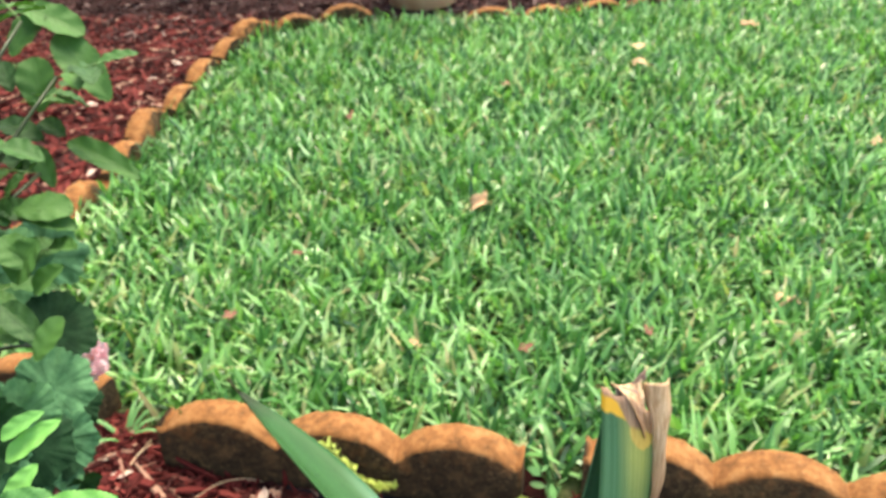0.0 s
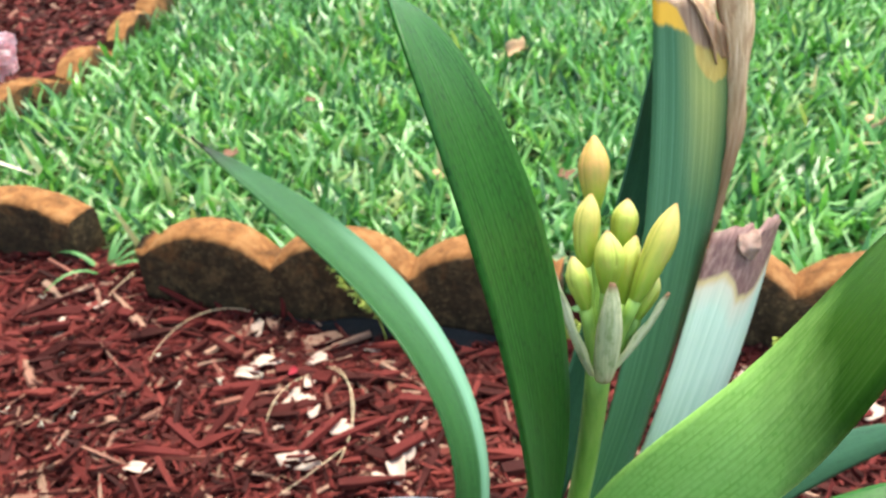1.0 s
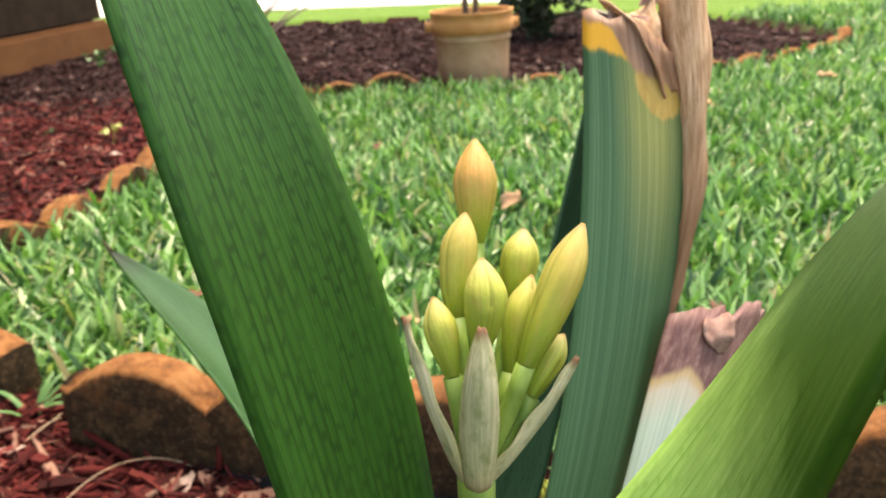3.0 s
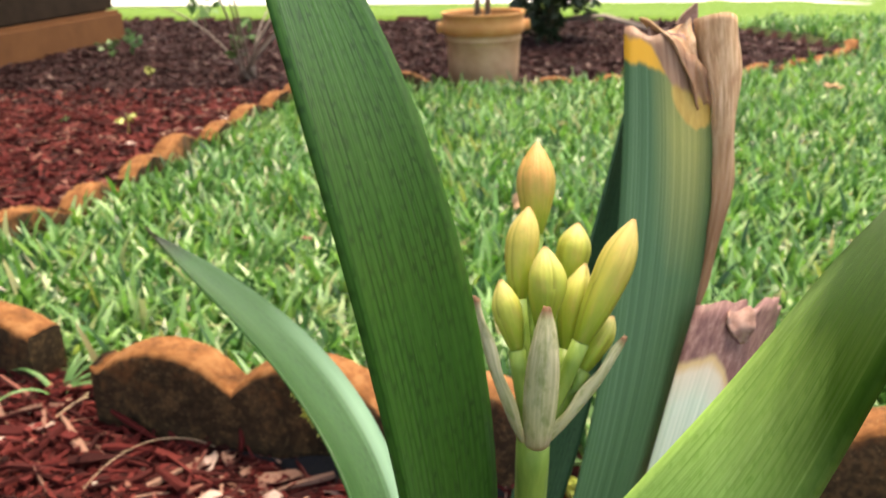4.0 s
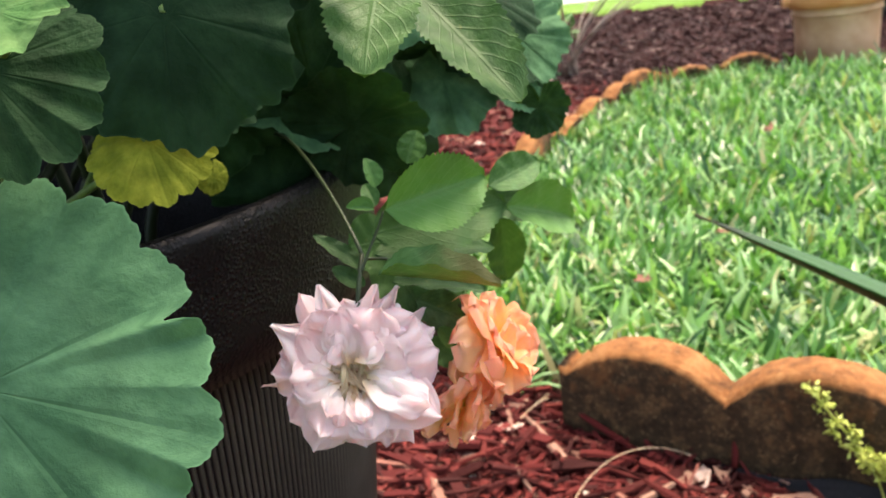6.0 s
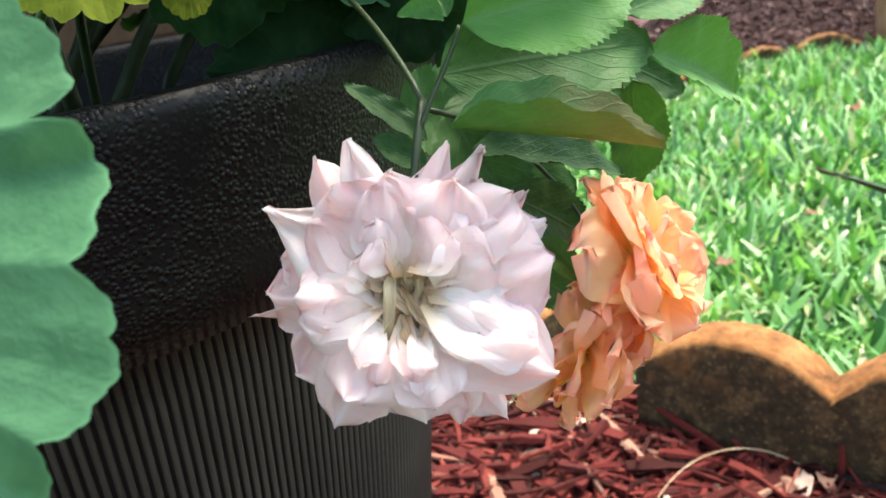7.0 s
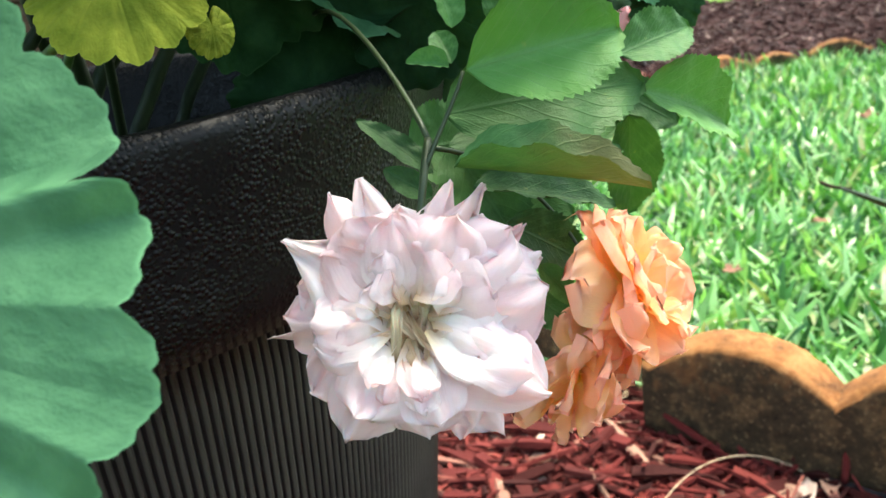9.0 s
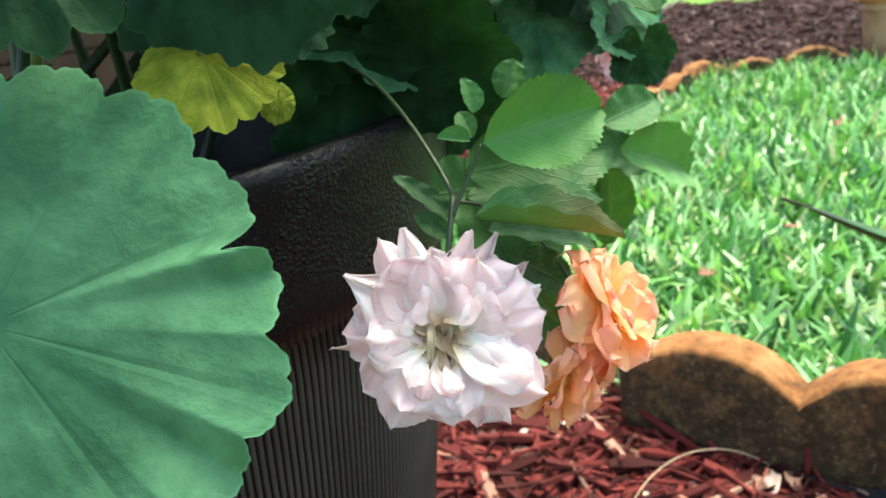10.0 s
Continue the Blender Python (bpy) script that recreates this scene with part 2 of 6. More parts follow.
def m_bud(name, ripe_share):
    n = Nodes(name)
    u, v = n.uv()
    uvc = n.coord("UV")
    col = n.ramp(v, (0.0, (0.20, 0.33, 0.03)), (0.3, (0.37, 0.50, 0.055)), (0.65, (0.54, 0.60, 0.12)), (0.90, (0.66, 0.62, 0.22)), (0.955, (0.66, 0.50, 0.22)), (0.985, (0.34, 0.17, 0.08)))
    blush = n.noise(1.0, 3, 0.6, n.stretch(uvc, 3, 3))
    col = n.mix(n.ramp(blush, (0.45, 0.0), (0.75, 0.5)), col, (0.60, 0.42, 0.14))
    ripe = n.math("MULTIPLY", ripe_share, n.ramp(v, (0.15, 0.0), (0.65, 0.85)))
    col = n.mix(ripe, col, (0.78, 0.40, 0.14))
    col = n.mix(n.ramp(u, (0.02, 0.75), (0.16, 0.0), (0.86, 0.0), (0.97, 0.35)), col, (0.22, 0.25, 0.03))
    lines = n.noise(1.0, 2, 0.5, n.stretch(uvc, 10, 1.0))
    col = n.mix(n.ramp(lines, (0.42, 0.16), (0.6, 0.0)), col, (0.40, 0.42, 0.07))
    crimp = n.noise(1.0, 3, 0.6, n.stretch(uvc, 5, 7))
    col = n.mix(n.ramp(crimp, (0.35, 0.22), (0.55, 0.0)), col, (0.26, 0.36, 0.05))
    n.bump(n.math("ADD", lines, crimp), 0.35, 0.0014)
    return n.finish(col, 0.45, 0.35, 0.2, n.mix(1.0, col, (1.2, 1.1, 0.5), "MULTIPLY"))


def m_stalk(name, a, b):
    n = Nodes(name)
    col = n.ramp(n.noise(60, 4, vector=n.stretch(n.obj(), 4, 4, 0.5)), (0.3, a), (0.7, b))
    return n.finish(col, 0.45, 0.4, 0.08)


def m_bract():
    n = Nodes("papery_bract")
    u, v = n.uv()
    uvc = n.coord("UV")
    col = n.ramp(n.noise(1.0, 4, 0.6, n.stretch(uvc, 14, 2)), (0.3, (0.46, 0.49, 0.25)), (0.55, (0.68, 0.67, 0.44)), (0.75, (0.82, 0.79, 0.62)))
    col = n.mix(n.ramp(n.noise(1.0, 3, 0.6, n.stretch(uvc, 3, 6)), (0.46, 0.0), (0.66, 0.8)), col, (0.30, 0.36, 0.15))
    col = n.mix(n.ramp(v, (0.0, 0.55), (0.16, 0.0)), col, (0.52, 0.38, 0.26))
    n.bump(n.noise(1.0, 4, 0.6, n.stretch(uvc, 10, 3)), 0.5, 0.001)
    col = n.mix(n.ramp(v, (0.90, 0.0), (0.97, 0.95)), col, (0.26, 0.13, 0.07))
    return n.finish(col, 0.5, 0.35, 0.3)


def m_petal(name, tip, mid, root, edge, thin=0.36):
    n = Nodes(name)
    u, v = n.uv()
    uvc = n.coord("UV")
    col = n.ramp(v, (0.0, root), (0.26, mid), (0.8, tip), (1.0, edge))
    shift = n.ramp(n.chance(), (0.0, (1.0, 0.90, 0.90)), (0.5, (1.0, 0.98, 0.98)), (1.0, (1.05, 1.08, 1.07)))
    col = n.mix(1.0, col, shift, "MULTIPLY")
    veins = n.noise(1.0, 3, 0.6, n.stretch(uvc, 26, 2))
    col = n.mix(n.ramp(veins, (0.42, 0.14), (0.60, 0.0)), col, edge)
    n.bump(n.math("ADD", veins, n.noise(1.0, 3, 0.6, n.stretch(uvc, 5, 5))), 0.3, 0.0008)
    return n.finish(col, 0.6, 0.2, thin, None, 0.003)


def m_rose_leaf(name="rose_leaf", gain=1.0, bronze=None):
    n = Nodes(name)
    u, v = n.uv()
    uvc = n.coord("UV")
    rib = n.math("ABSOLUTE", n.math("SUBTRACT", u, 0.5))
    side = n.math("FRACT", n.math("ADD", n.math("MULTIPLY", v, 8.0), n.math("MULTIPLY", rib, -6.0)))
    vein = n.math("MAXIMUM", n.ramp(rib, (0.0, 1.0), (0.03, 0.0)), n.math("MULTIPLY", n.ramp(n.math("ABSOLUTE", n.math("SUBTRACT", side, 0.5)), (0.0, 1.0), (0.09, 0.0)), 0.6))
    tone = n.chance()
    base = n.ramp(tone, (0.0, (0.017, 0.052, 0.016)), (0.5, (0.032, 0.095, 0.024)), (1.0, (0.068, 0.165, 0.038)))
    col = n.mix(n.ramp(n.noise(1.0, 5, 0.65, n.stretch(uvc, 6, 8)), (0.35, 0.0), (0.75, 0.5)), base, (0.078, 0.168, 0.055))
    col = n.mix(n.math("MULTIPLY", vein, 0.24), col, (0.10, 0.19, 0.075))
    col = n.mix(1.0, col, (gain, gain, gain), "MULTIPLY")
    if bronze:
        col = n.mix(n.ramp(n.math("ADD", v, n.math("MULTIPLY", n.noise(1.0, 4, 0.6, n.stretch(uvc, 4, 6)), 0.5)), (0.55, 0.0), (1.05, 0.9)), col, bronze)
    spots = n.ramp(n.noise(1.0, 4, 0.6, n.stretch(uvc, 4, 4)), (0.66, 0.0), (0.75, 0.7))
    col = n.mix(spots, col, (0.30, 0.32, 0.09))
    h = n.math("SUBTRACT", n.noise(1.0, 5, 0.65, n.stretch(uvc, 9, 11)), n.math("MULTIPLY", vein, 0.5))
    n.bump(h, 0.34, 0.0018)
    return n.finish(col, 0.50, 0.20, 0.15, n.mix(1.0, col, (1.2, 1.5, 0.5), "MULTIPLY"))


def m_round_leaf(name, base, light):
    n = Nodes(name)
    u, v = n.uv()
    x, y = n.math("SUBTRACT", u, 0.5), n.math("SUBTRACT", v, 0.5)
    ang = n.math("ARCTAN2", y, x)
    rad = n.math("SQRT", n.math("ADD", n.math("MULTIPLY", x, x), n.math("MULTIPLY", y, y)))
    ray = n.math("ABSOLUTE", n.math("SINE", n.math("MULTIPLY", ang, 4.5)))
    vein = n.math("MULTIPLY", n.ramp(ray, (0.0, 1.0), (0.22, 0.0)), n.ramp(rad, (0.05, 1.0), (0.5, 0.5)))
    soft = n.noise(1.0, 4, 0.6, n.stretch(n.coord("UV"), 5, 5))
    col = n.mix(n.ramp(soft, (0.38, 0.0), (0.64, 1.0)), base, light)
    zone = n.ramp(n.math("ABSOLUTE", n.math("SUBTRACT", rad, 0.27)), (0.0, 0.35), (0.09, 0.0))
    col = n.mix(zone, col, tuple(c * 0.55 for c in base))
    col = n.mix(n.math("MULTIPLY", vein, 0.16), col, light)
    col = n.mix(n.ramp(rad, (0.472, 0.0), (0.480, 0.35)), col, tuple(min(1.0, c * 1.6 + 0.02) for c in light))
    shift = n.ramp(n.chance(), (0.0, (0.75, 0.8, 0.8)), (1.0, (1.15, 1.1, 1.0)))
    col = n.mix(1.0, col, shift, "MULTIPLY")
    ridges = n.math("ADD", n.noise(1.0, 5, 0.65, n.stretch(n.coord("UV"), 22, 22)), n.math("MULTIPLY", n.noise(1.0, 2, 0.5, n.stretch(n.coord("UV"), 8, 8)), 1.6))
    n.bump(n.math("SUBTRACT", ridges, n.math("MULTIPLY", vein, 0.6)), 0.4, 0.0018)
    return n.finish(col, 0.66, 0.08, 0.15, n.mix(1.0, col, (1.2, 1.5, 0.5), "MULTIPLY"))


def m_planter():
    n = Nodes("black_plastic")
    cell = n.node("ShaderNodeTexVoronoi", Scale=680.0)
    n.put(cell.inputs["Vector"], n.pos())
    h = n.math("SUBTRACT", 1.0, cell.outputs["Distance"])
    grit = n.ramp(n.noise(22, 2, vector=n.pos()), (0.35, 0.15), (0.62, 1.0))
    n.bump(n.math("MULTIPLY", n.ramp(h, (0.40, 0.0), (0.85, 1.0)), n.math("MULTIPLY", grit, n.ramp(n.uv()[1], (0.42, 0.1), (0.44, 1.0)))), 0.6, 0.0012)
    col = n.ramp(n.noise(14, 4, vector=n.pos()), (0.3, (0.004, 0.004, 0.005)), (0.75, (0.010, 0.0095, 0.010)))
    u, v = n.uv()
    ridge = n.ramp(n.math("COSINE", n.math("MULTIPLY", u, 2 * math.pi * 340)), (0.0, 0.42), (0.5, 0.0))
    dusty = n.math("MULTIPLY", n.math("MULTIPLY", ridge, n.ramp(v, (0.42, 1.0), (0.44, 0.0))), n.ramp(n.noise(9, 4, vector=n.pos()), (0.35, 0.4), (0.65, 1.0)))
    col = n.mix(dusty, col, (0.16, 0.14, 0.115))
    return n.finish(col, 0.42, 0.18)


def m_plain(name, a, b, scale, rough=0.7, bump=0.3, spec=0.4, dist=0.003):
    n = Nodes(name)
    f = n.noise(scale, 6, 0.65)
    n.bump(f, bump, dist)
    return n.finish(n.ramp(f, (0.3, a), (0.7, b)), rough, spec)


GRASS, LAWN_SOIL, FAR_LAWN, MULCH_SOIL = m_grass(), m_lawn_soil(), m_far_lawn(), m_mulch_soil()
CHIP_RED, CHIP_DARK, CHIP_LOOSE = m_chips("red_mulch", False), m_chips("dark_mulch", True), m_chips("loose_red_chip", False, True)
CLOTH = m_plain("black_weed_cloth", (0.006, 0.007, 0.009), (0.014, 0.015, 0.018), 220, 0.75, 0.4, 0.25, 0.0006)
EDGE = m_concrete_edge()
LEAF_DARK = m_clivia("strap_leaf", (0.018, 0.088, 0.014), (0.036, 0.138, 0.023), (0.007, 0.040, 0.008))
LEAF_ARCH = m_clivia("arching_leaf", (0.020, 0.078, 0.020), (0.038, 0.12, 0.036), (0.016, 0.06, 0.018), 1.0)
# strong skylight put into the base colour, shade into the tip factor
LEAF_LIT = m_clivia("lit_leaf", (0.31, 0.56, 0.13), (0.41, 0.66, 0.20), (0.23, 0.48, 0.09), 0.0, (0.09, 0.16, 0.06))
LEAF_BLUE = m_clivia("bluish_leaf", (0.018, 0.066, 0.032), (0.042, 0.115, 0.062), (0.014, 0.046, 0.025))
CUT, STUB, DRY, BRACT = m_cut_leaf(), m_pale_stub(), m_dry(), m_bract()
TONGUE = m_plain("withered_tongue", (0.20, 0.10, 0.075), (0.46, 0.30, 0.25), 160, 0.65, 0.5, 0.3, 0.001)
TIP = m_plain("blackened_tip", (0.018, 0.016, 0.008), (0.05, 0.04, 0.02), 200, 0.7, 0.3, 0.2, 0.0005)
BUD, BUD_RIPE, BUD_TURNING = m_bud("green_bud", 0.0), m_bud("ripe_bud", 1.0), m_bud("turning_bud", 0.35)
SCAPE = m_stalk("flower_stalk", (0.14, 0.27, 0.045), (0.28, 0.42, 0.09))
STEM = m_stalk("green_stem", (0.06, 0.13, 0.035), (0.14, 0.24, 0.06))
CANE = m_stalk("olive_cane", (0.014, 0.030, 0.009), (0.034, 0.052, 0.018))
WOOD = m_stalk("grey_twig", (0.16, 0.125, 0.10), (0.34, 0.28, 0.23))
PINK = m_petal("pink_petal", (0.95, 0.78, 0.79), (0.95, 0.86, 0.83), (0.66, 0.48, 0.25), (0.95, 0.785, 0.80), 0.42)
ROSEPINK = m_petal("deep_pink_petal", (0.97, 0.72, 0.77), (0.98, 0.81, 0.83), (0.95, 0.82, 0.72), (0.96, 0.64, 0.71), 0.55)
ORANGE = m_petal("apricot_petal", (0.98, 0.56, 0.31), (0.99, 0.71, 0.30), (0.99, 0.85, 0.17), (0.98, 0.56, 0.41), 0.56)
HEART = m_petal("withered_stamen", (0.76, 0.62, 0.44), (0.66, 0.51, 0.34), (0.24, 0.13, 0.06), (0.30, 0.17, 0.09))
ROSE_LEAF = m_rose_leaf()
# rose leaf colour multiplied up to stand for direct sun on young leaves
ROSE_YOUNG_LIT = m_rose_leaf("lit_young_rose_leaf", 2.6)
ROSE_FRESH = m_rose_leaf("fresh_rose_leaf", 1.45)
ROSE_BRONZE = m_rose_leaf("bronzed_rose_leaf", 1.2, (0.105, 0.10, 0.038))
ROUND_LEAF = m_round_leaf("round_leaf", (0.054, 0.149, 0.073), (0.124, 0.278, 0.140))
# round leaf again, with the shade of the inner foliage put into its colour
ROUND_SHADED = m_round_leaf("shaded_round_leaf", (0.009, 0.032, 0.013), (0.021, 0.060, 0.026))
ROUND_YELLOW = m_round_leaf("yellowed_leaf", (0.15, 0.19, 0.02), (0.28, 0.31, 0.04))
ROUND_YOUNG = m_round_leaf("young_round_leaf", (0.055, 0.15, 0.05), (0.11, 0.22, 0.085))
PLASTIC = m_planter()
SOIL = m_plain("potting_soil", (0.012, 0.009, 0.007), (0.05, 0.035, 0.025), 60, 0.95, 0.9)
CLAY = m_plain("faded_bucket", (0.44, 0.245, 0.115), (0.64, 0.43, 0.255), 9, 0.75, 0.3)
RIM_CLAY = m_plain("orange_rim", (0.52, 0.21, 0.06), (0.68, 0.36, 0.14), 12, 0.7, 0.3)
GLAZE = m_plain("blue_glaze", (0.012, 0.022, 0.06), (0.03, 0.05, 0.11), 30, 0.2, 0.1, 0.6)
RIM = m_plain("grey_rim", (0.16, 0.20, 0.26), (0.34, 0.38, 0.44), 40, 0.35, 0.2)
PLINTH = m_plain("orange_plinth", (0.13, 0.046, 0.009), (0.20, 0.080, 0.021), 6, 0.8, 0.3)
SIDING = m_plain("brown_siding", (0.022, 0.014, 0.009), (0.042, 0.028, 0.018), 10, 0.8, 0.2, 0.1)
CONCRETE = m_plain("pale_concrete", (0.62, 0.61, 0.58), (0.80, 0.79, 0.76), 5, 0.9, 0.3)
PALE = m_plain("bleached_leaf", (0.34, 0.22, 0.18), (0.70, 0.55, 0.48), 60, 0.75, 0.5, 0.3, 0.001)
BUFF = m_plain("buff_leaf", (0.20, 0.095, 0.065), (0.42, 0.25, 0.185), 60, 0.75, 0.5, 0.3, 0.001)
TAN = m_plain("tan_leaf", (0.36, 0.20, 0.10), (0.64, 0.42, 0.26), 70, 0.75, 0.5, 0.3, 0.001)
RUST = m_plain("rusty_leaf", (0.13, 0.052, 0.034), (0.26, 0.125, 0.080), 70, 0.75, 0.5, 0.3, 0.001)
STRAW_PALE = m_plain("whitish_husk", (0.40, 0.34, 0.26), (0.66, 0.60, 0.50), 80, 0.7, 0.2)
STRAW = m_plain("straw", (0.42, 0.30, 0.18), (0.66, 0.52, 0.36), 50, 0.7, 0.2)
RUNNER = m_plain("bleached_runner", (0.22, 0.25, 0.11), (0.46, 0.45, 0.26), 30, 0.6, 0.2)
SPRIG = m_stalk("yellow_green_sprig", (0.30, 0.40, 0.06), (0.56, 0.62, 0.16))
SHRUB = m_stalk("dark_shrub_leaf", (0.012, 0.03, 0.014), (0.035, 0.07, 0.03))
WEED = m_stalk("weed_leaf", (0.06, 0.17, 0.05), (0.14, 0.30, 0.10))
RED = m_plain("red_petal", (0.26, 0.006, 0.02), (0.40, 0.015, 0.04), 40, 0.6, 0.2)


# ---- geometry helpers ----
def mesh_from(name, verts, faces, material, uvs=None, smooth=True):
    me = bpy.data.meshes.new(name)
    me.from_pydata([tuple(v) for v in verts], [], faces)
    if uvs is not None:
        layer = me.uv_layers.new(name="UVMap")
        loops = np.empty(len(me.loops), dtype=np.int32)
        me.loops.foreach_get("vertex_index", loops)
        layer.data.foreach_set("uv", np.asarray(uvs, dtype=np.float32)[loops].ravel())
    if smooth:
        me.polygons.foreach_set("use_smooth", [True] * len(me.polygons))
    me.materials.append(material)
    me.update()
    return me


def child(name, me, parent, label=""):
    ob = new(name, me)
    if parent:
        ob.parent = parent
    return tagged(ob, label)


def empty(name, at=(0, 0, 0)):
    ob = new(name)
    ob.location = at
    ob.empty_display_size = 0.05
    return ob


def grid_faces(nu, nv, wrap=False):
    faces = []
    for j in range(nv - 1):
        for i in range(nu if wrap else nu - 1):
            k = (i + 1) % nu
            faces.append((j * nu + i, j * nu + k, (j + 1) * nu + k, (j + 1) * nu + i))
    return faces


def bez(c, n):
    s = np.linspace(0, 1, n)[:, None]
    d = len(c) - 1
    return sum(math.comb(d, k) * (1 - s) ** (d - k) * s ** k * np.array(p, float) for k, p in enumerate(c))


def unit(v):
    v = np.array(v, float)
    return v / max(np.linalg.norm(v), 1e-9)


def strap(name, left, right, material, channel=0.15, nu=13, nv=44, ripple=0.0, seed=0, ragged=0.0):
    """A strap-like leaf between two edge curves, hollowed along its middle."""
    rng = random.Random(seed)
    a, b = bez(left, nv), bez(right, nv)
    mid = (a + b) / 2
    tang = np.gradient(mid, axis=0)
    verts, uvs = [], []
    ph = rng.random() * 6
    for j in range(nv):
        across = b[j] - a[j]
        w = np.linalg.norm(across)
        nrm = unit(np.cross(across, tang[j]))
        v = j / (nv - 1)
        for i in range(nu):
            u = i / (nu - 1)
            h = channel * w * (1 - (2 * u - 1) ** 2)
            h += ripple * math.sin(v * 17 + ph + u * 2.0) * (abs(2 * u - 1) ** 2)
            p = a[j] + across * u - nrm * h
            if ragged and j == nv - 1:
                p = p + unit(tang[j]) * ragged * (rng.random() - 0.6)
            verts.append(p)
            uvs.append((u, v))
    me = mesh_from(name, verts, grid_faces(nu, nv), material, uvs)
    return me


def thicken(ob, amount):
    m = ob.modifiers.new("thickness", "SOLIDIFY")
    m.thickness, m.offset = amount, 0.0
    return ob


def tube(name, points, radii, material, sides=8):
    pts = [np.array(p, float) for p in points]
    n = len(pts)
    verts, uvs = [], []
    ref = np.array((0.31, 0.17, 0.93))
    for j, p in enumerate(pts):
        d = unit(pts[min(j + 1, n - 1)] - pts[max(j - 1, 0)])
        x = unit(np.cross(d, ref if abs(d @ ref) < 0.95 else np.array((1.0, 0, 0))))
        y = np.cross(d, x)
        r = radii[j] if isinstance(radii, (list, tuple)) else radii
        for i in range(sides):
            t = 2 * math.pi * i / sides
            verts.append(p + r * (x * math.cos(t) + y * math.sin(t)))
            uvs.append((i / sides, j / (n - 1)))
    faces = grid_faces(sides, n, True)
    faces.append(tuple(range(sides))[::-1])
    faces.append(tuple((n - 1) * sides + i for i in range(sides)))
    return mesh_from(name, verts, faces, material, uvs)


def lathe(name, profile, material, sides=64, ribs=0, rib_depth=0.0, rib_top=0.0):
    """profile: (radius, z) from the outside foot over the lip to the inside."""
    verts, uvs = [], []
    for j, (r, z) in enumerate(profile):
        for i in range(sides):
            t = 2 * math.pi * i / sides
            rr = r
            if ribs and z < rib_top and j < len(profile) - 4:
                rr = r - rib_depth * (0.5 + 0.5 * math.cos(t * ribs)) ** 2
            verts.append((rr * math.cos(t), rr * math.sin(t), z))
            uvs.append((i / sides, j / len(profile)))
    return mesh_from(name, verts, grid_faces(sides, len(profile), True), material, uvs)


def frame_of(axis, up=(0, 0, 1)):
    z = Vector(axis).normalized()
    x = Vector(up).cross(z)
    x = x.normalized() if x.length > 1e-4 else Vector((1, 0, 0))
    return Matrix((x, z.cross(x), z)).transposed()


# ---- the plan ----
BED = [(3.5, 0.60), (1.5, 0.72), (0.8, 0.80), (0.42, 0.872), (0.19, 0.905), (-0.35, 0.975), (-0.46, 1.04), (-0.69, 1.11), (-0.84, 1.18), (-0.90, 1.31),
       (-0.845, 1.47), (-0.785, 1.60), (-0.765, 1.80), (-0.75, 2.2), (-0.725, 2.55), (-0.68, 2.82), (-0.59, 2.97), (-0.42, 3.06), (-0.20, 3.12),
       (0.20, 3.11), (0.45, 3.13), (0.80, 3.26), (1.15, 3.52), (1.42, 3.87), (1.50, 4.12), (1.34, 4.60), (1.0, 5.46), (0.30, 5.80), (-0.97, 5.93),
       (-2.6, 6.15), (-3.2, 6.4), (-3.2, -2.2), (3.5, -2.2)]


def in_bed(x, y):
    x, y = np.asarray(x, float), np.asarray(y, float)
    inside = np.zeros(x.shape, bool)
    for (x0, y0), (x1, y1) in zip(BED, BED[1:] + BED[:1]):
        if y0 == y1:
            continue
        cross = (y0 > y) != (y1 > y)
        inside ^= cross & (x < (x1 - x0) * (y - y0) / (y1 - y0) + x0)
    return inside


def wave(x, y):
    return (np.sin(x * 9.1 + 1.3 * np.sin(y * 5.3)) + np.sin(y * 11.7 + 1.1 * np.sin(x * 7.9)) + 0.6 * np.sin(x * 23 + y * 19)) / 2.6


def bed_z(x, y):
    heap = 0.028 * np.exp(-((x + 0.45) / 0.18) ** 2 - ((y - 0.98) / 0.16) ** 2)
    return 0.002 + 0.007 * wave(x, y) + heap


def lawn_z(x, y):
    return 0.035 + 0.008 * wave(x * 0.7, y * 0.7)


def ground():
    xs = np.concatenate([[-400, -60, -12, -5], np.arange(-3.3, 3.6, 0.04), [5, 12, 60, 400]])
    ys = np.concatenate([[-400, -60, -12, -4], np.arange(-2.4, 6.6, 0.04), [8, 12, 60, 400]])
    X, Y = np.meshgrid(xs, ys)
    bed = in_bed(X, Y)
    Z = np.where(bed, bed_z(X, Y), lawn_z(X, Y))
    far = (np.abs(X) > 4) | (Y > 7) | (Y < -3)
    Z = np.where(far, 0.02, Z)
    verts = np.stack([X.ravel(), Y.ravel(), Z.ravel()], 1)
    me = mesh_from("ground", verts, grid_faces(len(xs), len(ys)), MULCH_SOIL)
    me.materials.append(LAWN_SOIL)
    me.materials.append(FAR_LAWN)
    cx = (X[:-1, :-1] + X[1:, 1:]).ravel() / 2
    cy = (Y[:-1, :-1] + Y[1:, 1:]).ravel() / 2
    idx = np.where(in_bed(cx, cy), 0, np.where((cy > 5.0) | (cy < 0.5) | (np.abs(cx) > 3.3), 2, 1))
    me.polygons.foreach_set("material_index", idx.astype(np.int32))
    tagged(new("ground", me), "red mulch bed and lawn soil reaching to the street", "ground", kind="structure")


ground()


